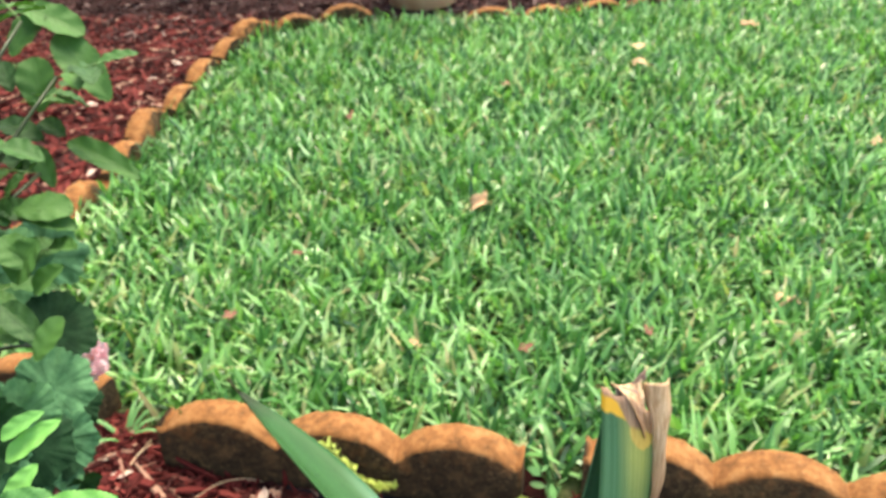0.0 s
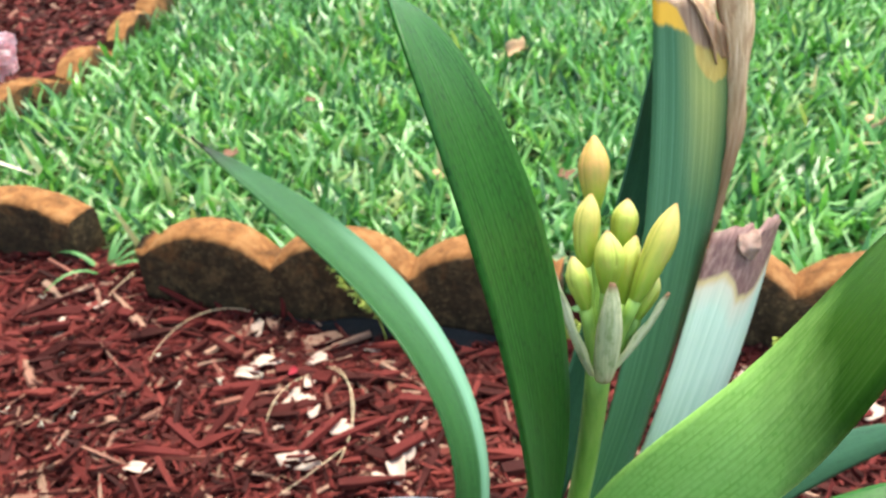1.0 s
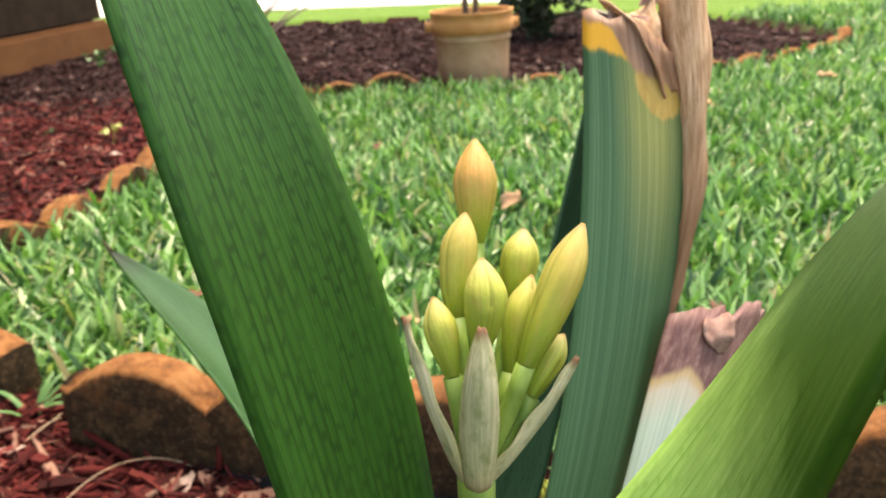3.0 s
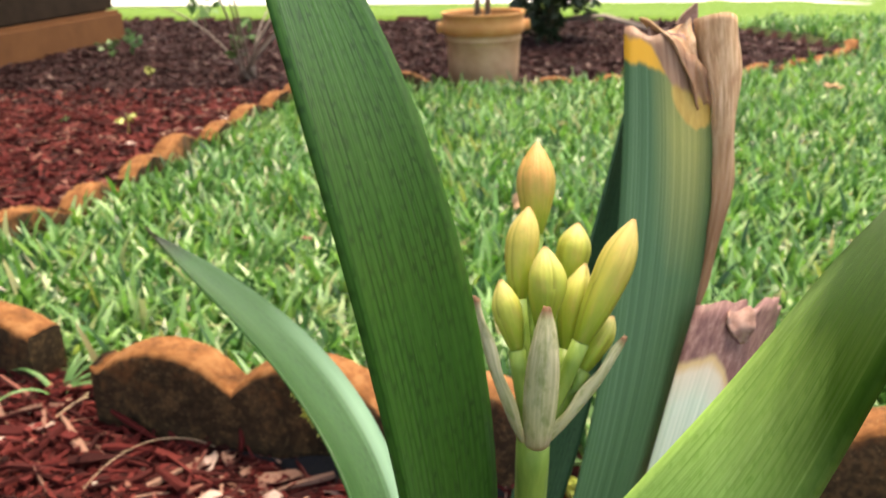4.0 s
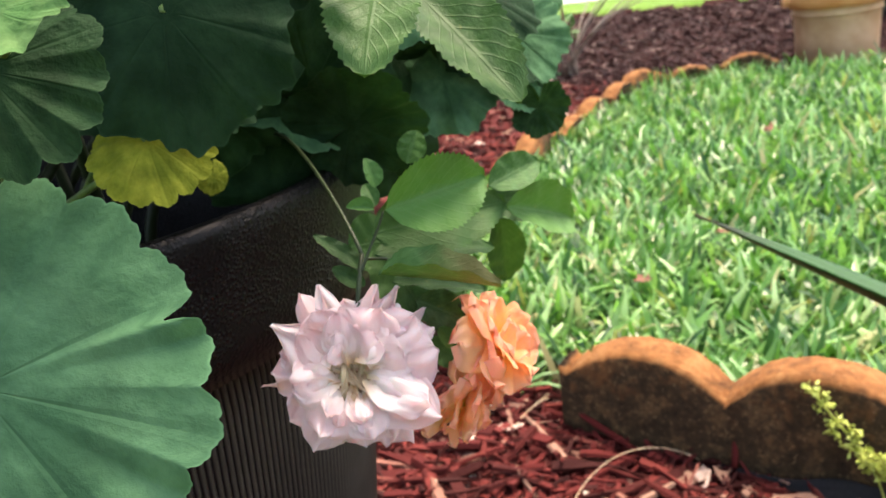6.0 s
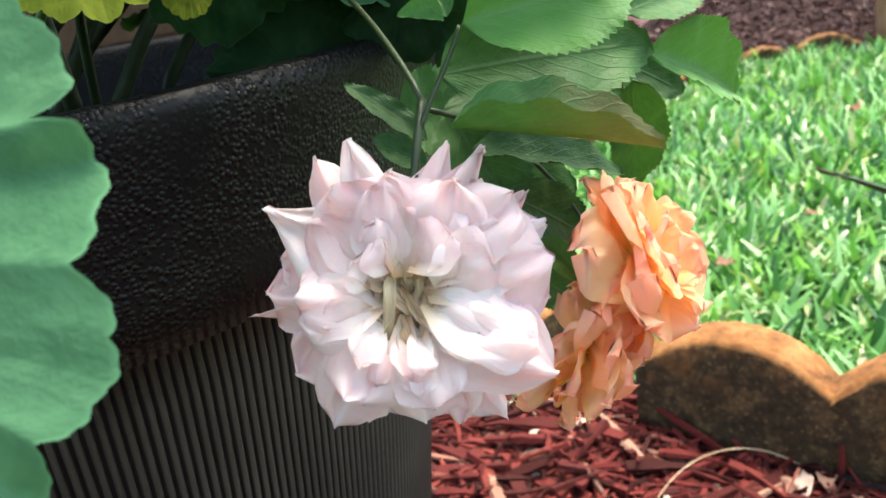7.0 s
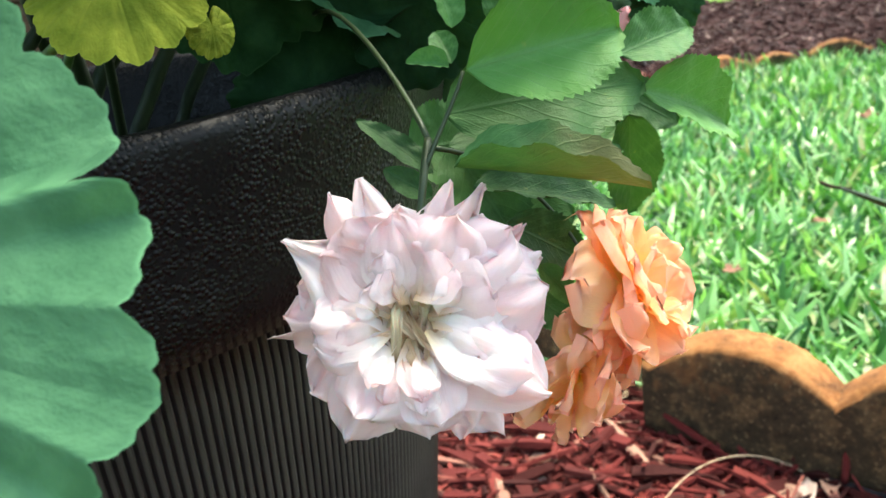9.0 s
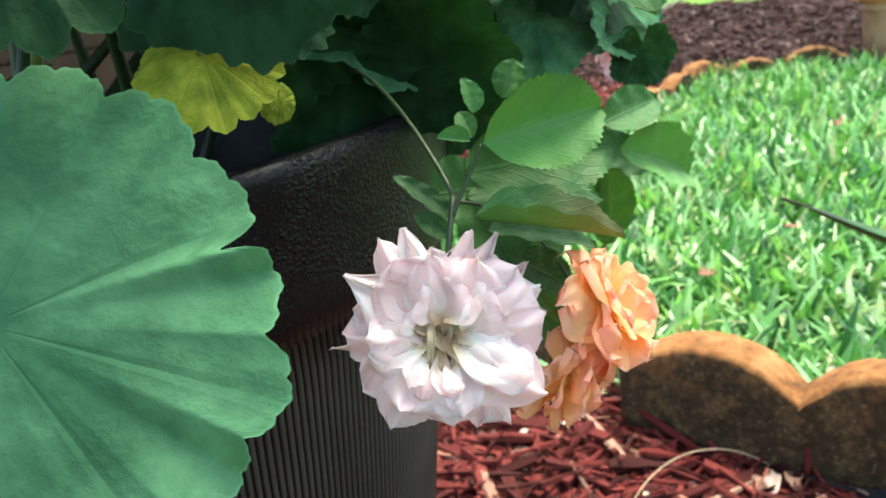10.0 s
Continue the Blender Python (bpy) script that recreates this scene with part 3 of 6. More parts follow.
# ---- lawn ----
def blades(rng, x0, x1, y0, y1, density, length, width, rows=3, lay=(0.15, 1.15)):
    n = int((x1 - x0) * (y1 - y0) * density)
    x, y = rng.uniform(x0, x1, n), rng.uniform(y0, y1, n)
    # thinner along the edging and in the corner of the bed
    bare = np.clip(1 - (y - 0.955 + 0.125 * (x + 0.35)) / 0.22, 0, 1) + np.clip((-0.30 - x) / 0.35, 0, 1) * (y < 1.75)
    ok = ~in_bed(x, y) & (rng.random(n) > 0.42 * np.minimum(bare, 1.2))
    x, y = x[ok], y[ok]
    tuft = 0.5 + 0.5 * wave(x * 3.1, y * 3.1)
    n = len(x)
    L = rng.uniform(*length, n) * (0.75 + 0.45 * tuft)
    W = rng.uniform(*width, n)
    yaw = rng.uniform(0, 2 * np.pi, n)
    lean = rng.uniform(*lay, n)
    bend = rng.uniform(0.1, 1.2, n)
    z = lawn_z(x, y) - 0.005
    dx, dy = np.cos(yaw), np.sin(yaw)
    tw = yaw + np.pi / 2 + rng.uniform(-0.9, 0.9, n)
    sx, sy = np.cos(tw), np.sin(tw)
    px, py, pz = x.copy(), y.copy(), z.copy()
    verts = np.zeros((n, rows * 2 + 2, 3))
    for k in range(rows + 1):
        f = k / rows
        w = W * (0.8, 1.0, 0.85, 0.22)[k] / 2 if rows == 3 else W * (0.9, 0.9, 0.2)[k] / 2
        verts[:, 2 * k] = np.stack([px - sx * w, py - sy * w, pz], 1)
        verts[:, 2 * k + 1] = np.stack([px + sx * w, py + sy * w, pz + W * 0.12], 1)
        a = lean + bend * f
        px, py, pz = px + dx * np.sin(a) * L / rows, py + dy * np.sin(a) * L / rows, pz + np.cos(a) * L / rows
    free = ~(in_bed(px, py) & (pz < 0.15))
    verts, n = verts[free], int(free.sum())
    nv = rows * 2 + 2
    base = np.arange(n)[:, None, None] * nv
    quad = np.array([[2 * k, 2 * k + 1, 2 * k + 3, 2 * k + 2] for k in range(rows)])[None]
    return verts.reshape(-1, 3), (base + quad).reshape(-1, 4)


def blade_object(name, sets, material, label, category):
    verts, faces, off = [], [], 0
    for v, f in sets:
        verts.append(v)
        faces.append(f + off)
        off += len(v)
    verts, faces = np.concatenate(verts), np.concatenate(faces)
    me = bpy.data.meshes.new(name)
    me.vertices.add(len(verts))
    me.vertices.foreach_set("co", verts.astype(np.float32).ravel())
    me.loops.add(len(faces) * 4)
    me.loops.foreach_set("vertex_index", faces.astype(np.int32).ravel())
    me.polygons.add(len(faces))
    me.polygons.foreach_set("loop_start", np.arange(0, len(faces) * 4, 4, dtype=np.int32))
    me.polygons.foreach_set("use_smooth", np.ones(len(faces), dtype=bool))
    me.materials.append(material)
    me.update(calc_edges=True)
    me.validate()
    tagged(new(name, me), label, category, kind="stuff")


def lawn():
    rng = np.random.default_rng(5)
    blade_object("lawn_grass", [
        blades(rng, -0.95, 1.7, 0.70, 1.9, 9500, (0.045, 0.095), (0.0065, 0.012)), blades(rng, -0.95, 2.5, 1.9, 3.3, 7000, (0.045, 0.090), (0.0065, 0.0115)),
        blades(rng, 0.9, 3.4, 3.3, 5.1, 2600, (0.05, 0.09), (0.009, 0.016), 2), blades(rng, 1.7, 3.4, 0.5, 1.9, 3000, (0.05, 0.09), (0.008, 0.014), 2),
        blades(rng, 2.5, 3.4, 1.9, 3.3, 3000, (0.05, 0.09), (0.008, 0.014), 2)], GRASS, "thick green broad-bladed grass with dry stolons", "grass")
    # bleached runners and dead blades, thickest in the corner of the bed
    rng = np.random.default_rng(8)
    blade_object("dry_runners", [
        blades(rng, -0.85, -0.25, 0.95, 1.75, 900, (0.05, 0.11), (0.0025, 0.0050), 3, (0.7, 1.5)), blades(rng, -0.25, 1.5, 0.80, 1.35, 420, (0.05, 0.10), (0.0025, 0.0050), 3, (0.7, 1.5)),
        blades(rng, -0.75, 1.5, 1.35, 2.4, 200, (0.05, 0.10), (0.003, 0.0055), 3, (0.6, 1.4))], RUNNER, "bleached dry runners and dead blades in the lawn", "grass")


lawn()


# ---- mulch ----
def chips(rng, boxes, density, length, width):
    V, F, off = [], [], 0
    cube = np.array([(-1, -1, -1), (1, -1, -1), (1, 1, -1), (-1, 1, -1), (-1, -1, 1), (1, -1, 1), (1, 1, 1), (-1, 1, 1)], float) * 0.5
    quads = np.array([(4, 5, 6, 7), (0, 1, 5, 4), (1, 2, 6, 5), (2, 3, 7, 6), (3, 0, 4, 7)])
    for x0, x1, y0, y1 in boxes:
        n = int((x1 - x0) * (y1 - y0) * density)
        x, y = rng.uniform(x0, x1, n), rng.uniform(y0, y1, n)
        ok = in_bed(x, y)
        x, y = x[ok], y[ok]
        n = len(x)
        L = rng.uniform(length[0] ** 0.5, length[1] ** 0.5, n) ** 2
        W = rng.uniform(*width, n)
        T = rng.uniform(0.0012, 0.004, n)
        yaw, pit, rol = rng.uniform(0, np.pi, n), rng.normal(0, 0.22, n), rng.normal(0, 0.5, n)
        c = cube[None] * np.stack([L, W, T], 1)[:, None]
        c[:, :, 1] *= 1 - rng.uniform(0, 0.75, (n, 1)) * (cube[None, :, 0] > 0)
        c[:, :, 1] += rng.uniform(-0.25, 0.25, (n, 1)) * L[:, None] * cube[None, :, 0] ** 2 * 0.6
        c += rng.normal(0, 0.0006, c.shape)
        cr, sr = np.cos(rol)[:, None], np.sin(rol)[:, None]
        yy, zz = c[:, :, 1] * cr - c[:, :, 2] * sr, c[:, :, 1] * sr + c[:, :, 2] * cr
        cp, sp = np.cos(pit)[:, None], np.sin(pit)[:, None]
        xx, zz = c[:, :, 0] * cp - zz * sp, c[:, :, 0] * sp + zz * cp
        cy, sy = np.cos(yaw)[:, None], np.sin(yaw)[:, None]
        z = bed_z(x, y) + rng.uniform(0.000, 0.012, n)
        V.append(np.stack([x[:, None] + xx * cy - yy * sy, y[:, None] + xx * sy + yy * cy, z[:, None] + zz], 2).reshape(-1, 3))
        F.append((np.arange(n)[:, None, None] * 8 + quads[None]).reshape(-1, 4) + off)
        off += n * 8
    return np.concatenate(V), np.concatenate(F)


def chip_object(name, data, material, label):
    verts, faces = data
    me = mesh_from(name, verts, faces.tolist(), material, smooth=False)
    return tagged(new(name, me), label, "mulch", kind="stuff")


rng_chip = np.random.default_rng(11)
chip_object("mulch_chips", chips(rng_chip, [(-3.0, 3.4, -2.1, 0.25), (0.95, 3.4, 0.25, 0.75), (-2.4, -0.8, 0.25, 1.0)], 900, (0.02, 0.10), (0.006, 0.018)), CHIP_RED,
            "loose red wood mulch behind the flower pots")
near_mulch = chip_object("mulch_chips", chips(rng_chip, [(-0.80, 0.95, 0.25, 1.10)], 4500, (0.012, 0.080), (0.003, 0.010)), CHIP_RED,
            "loose shredded red wood mulch lying on the bed")
chip_object("mulch_shreds", chips(rng_chip, [(-0.80, 0.95, 0.45, 1.10)], 19000, (0.015, 0.085), (0.0012, 0.0048)), CHIP_RED,
            "fine red bark shreds between the mulch chips")
chip_object("mulch_chips", chips(rng_chip, [(-2.4, -0.70, 1.0, 3.3), (-1.6, -0.8, 0.3, 1.0)], 3600, (0.015, 0.08), (0.005, 0.014)), CHIP_RED,
            "loose red wood mulch beside the curved edging")
chip_object("mulch_chips", chips(rng_chip, [(-3.0, 1.5, 3.0, 6.2)], 2600, (0.02, 0.07), (0.006, 0.016)), CHIP_DARK,
            "dark brown weathered wood mulch in the back bed")


def loose_chips(mulch, count):
    """Single chips and torn splinters on top of the mulch, where the camera passes nearest."""
    rng = random.Random(19)
    meshes = []
    for q in range(14):
        wide, taper = rng.uniform(0.06, 0.22), rng.uniform(0.2, 0.9)
        verts, n = [], 5
        for j in range(n):
            f = j / (n - 1)
            w = wide * (0.55 + 0.45 * math.sin(math.pi * min(1.0, f * 1.3 + 0.2))) * (1 - taper * f * f) / 2
            y, z = 0.10 * wide * math.sin(4 * f + q), 0.05 * math.sin(3 * f + 2 * q)
            h = 0.06 * (1 - 0.5 * f)
            verts += [(f - 0.5, y - w, z), (f - 0.5, y - w * 0.85, z + h), (f - 0.5 + rng.uniform(-.02, .02), y + w * 0.8, z + h * rng.uniform(0.7, 1.3)), (f - 0.5, y + w, z)]
        faces = grid_faces(4, n, True) + [(3, 2, 1, 0), tuple(4 * n - 4 + i for i in range(4))]
        meshes.append(mesh_from("chip", verts, faces, CHIP_LOOSE, smooth=False))
    done = 0
    while done < count:
        x, y = rng.uniform(-0.62, 0.34), 0.62 + 0.34 * rng.random() ** 0.8
        if not in_bed(x, y + 0.075):
            continue
        size = rng.uniform(0.22, 0.31) ** 2 if done % 3 else rng.uniform(0.06, 0.10)
        ob = new("chip", meshes[rng.randrange(14)])
        ob.parent = mulch
        ob.matrix_local = pose(x, y, float(bed_z(np.float64(x), np.float64(y))) + rng.uniform(0.008, 0.016), rng.gauss(0, 16), rng.gauss(0, 9), rng.gauss(0, 42) + (180 if rng.random() < 0.5 else 0)) @ Matrix.Scale(size, 4)
        done += 1


# ---- scalloped edging ----
def edging_block(path, scallops, label, seed=0, notch=0.09, rise=0.042, thick=0.052, tilt=0.0, short=0.0):
    """One moulded concrete edger whose front foot follows the path and whose top is a row of arcs."""
    rng = random.Random(seed)
    pts = [Vector((*p, 0)) for p in path]
    lens = [0.0]
    for a, b in zip(pts, pts[1:]):
        lens.append(lens[-1] + (b - a).length)

    def along(s):
        d = s * lens[-1]
        for k in range(len(pts) - 1):
            if d <= lens[k + 1] or k == len(pts) - 2:
                f = (d - lens[k]) / max(lens[k + 1] - lens[k], 1e-6)
                t = (pts[k + 1] - pts[k]).normalized()
                return pts[k].lerp(pts[k + 1], f), Vector((-t.y, t.x, 0))
    seg = scallops * 20
    verts = []
    for j in range(seg + 1):
        s = j / seg
        p, nrm = along(s)
        u = (s * (scallops - short)) % 1.0
        if j == 0 or (j == seg and not short):
            u = 0.10 if j == 0 else 0.90
        arc = max(0.0, 1 - (2 * u - 1) ** 2) ** 0.62
        arc = (math.sqrt(arc * arc + 0.1225) - 0.35) / 0.7095
        top = notch + rise * arc
        soft = 0.007
        prof = [(0.003, -0.05), (0.0, top * 0.4), (0.0, top - soft), (soft * 0.4, top - soft * 0.3), (soft, top),
                (thick * 0.5, top + 0.002), (thick - soft, top), (thick - soft * 0.4, top - soft * 0.3), (thick, top - soft), (thick, top * 0.4), (thick, -0.05)]
        for q, (o, z) in enumerate(prof):
            jit = 0.0012 if scallops > 1 else 0.0030
            lift = Vector((rng.uniform(-jit, jit), rng.uniform(-jit, jit), rng.uniform(-jit, jit)))
            verts.append(p + nrm * (o + tilt * z) + Vector((0, 0, z)) + lift)
    faces = grid_faces(11, seg + 1)
    faces.append(tuple(range(11)))
    faces.append(tuple(seg * 11 + i for i in range(11))[::-1])
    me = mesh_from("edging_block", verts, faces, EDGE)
    me.set_sharp_from_angle(angle=radians(50))
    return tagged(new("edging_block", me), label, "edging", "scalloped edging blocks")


edging_block([(-0.352, 0.936), (0.182, 0.862)], 3, "rust-stained scalloped concrete edging block half sunk in red mulch", 1)
edging_block([(-0.985, 1.155), (-0.83, 1.125), (-0.475, 1.006)], 2, "rust-stained scalloped concrete edging block at the turn of the bed", 2, notch=0.078, short=0.16)
edging_block([(0.268, 0.880), (0.785, 0.772)], 3, "scalloped concrete edging block with weeds at its foot", 3)
edging_block([(0.80, 0.768), (1.32, 0.70)], 3, "rust-stained scalloped concrete edging block beside the lawn", 4)
edging_block([(1.335, 0.698), (1.86, 0.66)], 3, "rust-stained scalloped concrete edging block beside the lawn", 5)


def weed_cloth(path, height):
    """The top of a black cloth strip that stands out of the mulch along the foot of the edging."""
    rng = random.Random(5)
    nu, nv = 48, 6
    a, b = Vector((*path[0], 0)), Vector((*path[1], 0))
    out = Vector(((b - a).y, -(b - a).x, 0)).normalized()
    verts = []
    for j in range(nv):
        f = j / (nv - 1)
        for i in range(nu):
            s = i / (nu - 1)
            top = height * (0.55 + 0.45 * math.sin(math.pi * s) + 0.12 * math.sin(21 * s))
            p = a.lerp(b, s) + out * (0.034 * (1 - f) ** 1.5 + 0.004 + 0.003 * math.sin(17 * s + 3 * f))
            verts.append(p + Vector((0, 0, -0.004 + top * f + rng.uniform(-.0006, .0006))))
    ob = new("weed_cloth", mesh_from("weed_cloth", verts, grid_faces(nu, nv), CLOTH))
    tagged(thicken(ob, 0.0008), "black weed cloth showing between mulch and edging", "cloth")


weed_cloth([(-0.215, 0.917), (0.175, 0.863)], 0.030)


def edging_row(path, length, first, sunk=0.0):
    pts = [Vector((*p, 0)) for p in path]
    dense = []
    for k in range(len(pts) - 1):
        a = pts[max(k - 1, 0)]
        d = pts[min(k + 2, len(pts) - 1)]
        for i in range(20):
            f = i / 20
            b, c = pts[k], pts[k + 1]
            dense.append(0.5 * (2 * b + (c - a) * f + (2 * a - 5 * b + 4 * c - d) * f * f + (3 * b - a - 3 * c + d) * f ** 3))
    dense.append(pts[-1])
    run, lot, total = [dense[0]], [], 0.0
    for p, q in zip(dense, dense[1:]):
        total += (q - p).length
        run.append(q)
        if total >= length:
            lot.append(run)
            run, total = [q + (q - p).normalized() * 0.003], 0.0
    if total > length * 0.6:
        lot.append(run)
    for k, r in enumerate(lot):
        rng = random.Random(first + k)
        edging_block([(p.x, p.y) for p in r[::4] + [r[-1]]], 1 if length < 0.25 else 3, "small rust-stained scalloped edging block in the curved row", first + k,
                     0.058 - sunk + rng.uniform(-0.012, 0.010), 0.044, 0.05, rng.uniform(-0.22, 0.22))


edging_row([(-0.955, 1.21), (-0.935, 1.33), (-0.875, 1.46), (-0.815, 1.60), (-0.79, 1.80), (-0.775, 2.2), (-0.75, 2.55), (-0.70, 2.84), (-0.60, 3.00), (-0.43, 3.09), (-0.26, 3.13)][::-1], 0.19, 20)
edging_row([(0.08, 3.10), (0.45, 3.11), (0.80, 3.24), (1.15, 3.50), (1.42, 3.85), (1.50, 4.10)], 0.19, 60, 0.018)


# ---- flower pots ----
def planter():
    root = empty("planter", (-0.425, 0.40, 0))
    prof = [(0.098, 0.0), (0.104, 0.005), (0.116, 0.10), (0.128, 0.19), (0.143, 0.28), (0.154, 0.35), (0.1625, 0.405), (0.1635, 0.4185),
            (0.1665, 0.4195), (0.1685, 0.435), (0.1715, 0.455), (0.175, 0.470), (0.1765, 0.476), (0.1755, 0.480), (0.172, 0.481), (0.168, 0.478), (0.165, 0.465), (0.158, 0.44), (0.150, 0.39)]
    me = lathe("pot_wall", prof, PLASTIC, 1360, 340, 0.0022, 0.419)
    child("pot_wall", me, root, "black plastic wall with fine vertical ribs and a leathery band")
    child("potting_soil", lathe("potting_soil", [(0.0, 0.402), (0.06, 0.405), (0.12, 0.399), (0.154, 0.402)], SOIL, 48), root, "dark potting soil")
    child("foot", lathe("foot", [(0.0, 0.002), (0.05, 0.002), (0.099, 0.002), (0.099, 0.006)], PLASTIC, 48), root)
    tagged(root, "round black ribbed plastic planter standing on red mulch", "planter")


planter()


def glazed_pot():
    root = empty("glazed_pot", (0.065, 0.335, 0))
    prof = [(0.085, 0.0), (0.09, 0.004), (0.108, 0.07), (0.124, 0.13), (0.132, 0.175), (0.1335, 0.184)]
    child("pot_wall", lathe("pot_wall", prof, GLAZE, 72), root, "dark blue glazed wall")
    child("rim", lathe("rim", [(0.134, 0.181), (0.139, 0.185), (0.140, 0.191), (0.137, 0.196), (0.130, 0.196), (0.126, 0.191), (0.125, 0.16)], RIM, 72), root, "grey-blue worn rim")
    child("potting_soil", lathe("potting_soil", [(0.0, 0.168), (0.06, 0.171), (0.1255, 0.166)], SOIL, 48), root, "dark potting soil")
    tagged(root, "dark blue glazed flower pot with a grey rim on mulch", "pot")


glazed_pot()


# ---- strap-leaved lily in the glazed pot ----
def spindle(name, tip, foot, radius, material, seed):
    """A six-sided flower bud, swollen above its middle."""
    rng = random.Random(seed)
    a, b = np.array(foot, float), np.array(tip, float)
    d = b - a
    L = np.linalg.norm(d)
    ax = d / L
    x = unit(np.cross(ax, (0.3, 0.9, 0.1)))
    y = np.cross(ax, x)
    ph = rng.random() * 3
    verts, uvs = [], []
    nv, nu = 22, 36
    twist = rng.uniform(-0.12, 0.12)
    bow = rng.uniform(-0.05, 0.05)
    for j in range(nv):
        v = j / (nv - 1)
        r = radius * (0.42 + 0.58 * math.sin(math.pi / 2 * min(1, v / 0.58))) if v < 0.58 else radius * (1.0 - ((v - 0.58) / 0.42) ** 2.0 * 0.90)
        r = min(r, radius) * (1.0 + 0.03 * math.sin(9 * v + ph))
        for i in range(nu):
            t = 2 * math.pi * i / nu
            lap = (3 * i / nu + ph + twist * v) % 1.0
            rr = r * (0.91 + 0.16 * lap ** 0.7 - 0.05 * max(0.0, 1 - abs(lap - 0.55) / 0.10))
            verts.append(a + ax * L * v + (x * math.cos(t) + y * math.sin(t)) * rr + x * bow * L * math.sin(math.pi * v))
            uvs.append((lap, v))
    faces = grid_faces(nu, nv, True)
    faces.append(tuple((nv - 1) * nu + i for i in range(nu)))
    return mesh_from(name, verts, faces, material, uvs)


def lily():
    root = empty("clivia_plant", (0.14, 0.39, 0.165))
    inv = Matrix.Translation((-0.14, -0.39, -0.165))

    def add(name, me, label="", thick=0.0):
        me.transform(inv)
        ob = child(name, me, root, label)
        return thicken(ob, thick) if thick else ob

    add("leaf", strap("leaf", [(.080, .395, .165), (.155, .431, .351), (.020, .522, .346), (-.156, .761, .3365)],
                      [(.100, .405, .165), (.173, .454, .317), (.035, .662, .304), (-.156, .763, .336)], LEAF_ARCH, 0.12, seed=1), "long arching leaf with a pale channel and a dried tip", 0.0016)
    add("leaf", strap("leaf", [(.112, .365, .165), (.194, .310, .339), (.112, .254, .620), (.100, .367, .584)],
                      [(.130, .375, .165), (.206, .397, .369), (.145, .324, .595), (.099, .366, .584)], LEAF_DARK, 0.05, seed=2), "broad upright dark green leaf", 0.0016)
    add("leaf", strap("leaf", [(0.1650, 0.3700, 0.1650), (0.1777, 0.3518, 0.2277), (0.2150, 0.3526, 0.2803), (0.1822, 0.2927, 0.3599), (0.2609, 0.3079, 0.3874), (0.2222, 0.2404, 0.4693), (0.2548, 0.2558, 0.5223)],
                      [(0.1500, 0.3850, 0.1650), (0.1433, 0.3850, 0.2233), (0.2005, 0.3254, 0.3360), (0.1099, 0.4069, 0.3071), (0.2747, 0.2840, 0.4666), (0.2089, 0.2951, 0.4836), (0.2924, 0.3372, 0.5191)], LEAF_LIT, 0.05, seed=3), "broad green leaf bending outwards, its light and shade put into the colour", 0.0016)
    add("leaf", strap("leaf", [(.136, .400, .165), (.212, .413, .329), (.219, .493, .423), (.219, .554, .529)],
                      [(.172, .400, .165), (.228, .461, .328), (.279, .526, .411), (.262, .548, .505)], CUT, -0.16, seed=4, ragged=0.008), "tall cut leaf, green below, yellow and brown at the top", 0.0022)
    add("leaf", strap("leaf", [(.155, .405, .165), (.221, .439, .257), (.227, .448, .334), (.253, .490, .402)],
                      [(.175, .398, .165), (.270, .453, .261), (.274, .471, .367), (.305, .539, .385)], STUB, -0.14, seed=5, ragged=0.012), "pale cut leaf stub with a withered purple-brown end", 0.003)
    add("leaf", strap("leaf", [(.115, .405, .165), (.172, .450, .320), (.202, .508, .415), (.226, .558, .505)],
                      [(.135, .412, .165), (.205, .450, .320), (.226, .525, .415), (.232, .562, .506)], LEAF_BLUE, 0.1, seed=6), "narrow dark bluish leaf behind the cut leaf", 0.0016)
    add("leaf", strap("leaf", [(.170, .375, .165), (.260, .400, .260), (.340, .450, .260), (.430, .520, .215)],
                      [(.170, .390, .165), (.265, .430, .275), (.340, .480, .280), (.432, .523, .216)], LEAF_BLUE, 0.1, seed=7), "dark lower leaf arching over the mulch", 0.0016)
    add("leaf", strap("leaf", [(.175, .360, .165), (.290, .370, .280), (.370, .380, .300), (.480, .420, .250)],
                      [(.175, .375, .165), (.290, .405, .295), (.370, .420, .315), (.482, .424, .252)], LEAF_DARK, 0.1, seed=8), "dark lower leaf arching sideways", 0.0016)
    add("withered_end", strap("withered_end", [(0.2708, 0.4981, 0.4006), (0.2656, 0.4864, 0.4000), (0.2673, 0.4836, 0.3919), (0.2754, 0.4905, 0.3845)],
                              [(0.2800, 0.4994, 0.4005), (0.2826, 0.4884, 0.3990), (0.2806, 0.4851, 0.3910), (0.2767, 0.4906, 0.3842)], TONGUE, -0.22, ripple=0.0006, seed=12), "pale tan withered hollow", 0.001)
    add("dry_tip", tube("dry_tip", bez([(-.150, .757, .3368), (-.158, .766, .3350), (-.166, .776, .3330), (-.171, .783, .3350)], 8), [.0011, .0012, .0012, .0012, .0013, .0015, .0014, .0006], TIP, 6), "dark dried tip of the arching leaf")
    # dried flap, tongue and spike of the cut leaf
    add("dry_flap", strap("dry_flap", [(.2519, .5546, .5283), (.2640, .5370, .4900), (.2678, .5254, .4475), (.2501, .5026, .3867)],
                          [(.2755, .5613, .5270), (.2740, .5400, .4860), (.2765, .5217, .4325), (.2521, .5025, .3856)], DRY, 0.42, ripple=0.0028, seed=9), "dried papery brown flap hanging from the cut", 0.001)
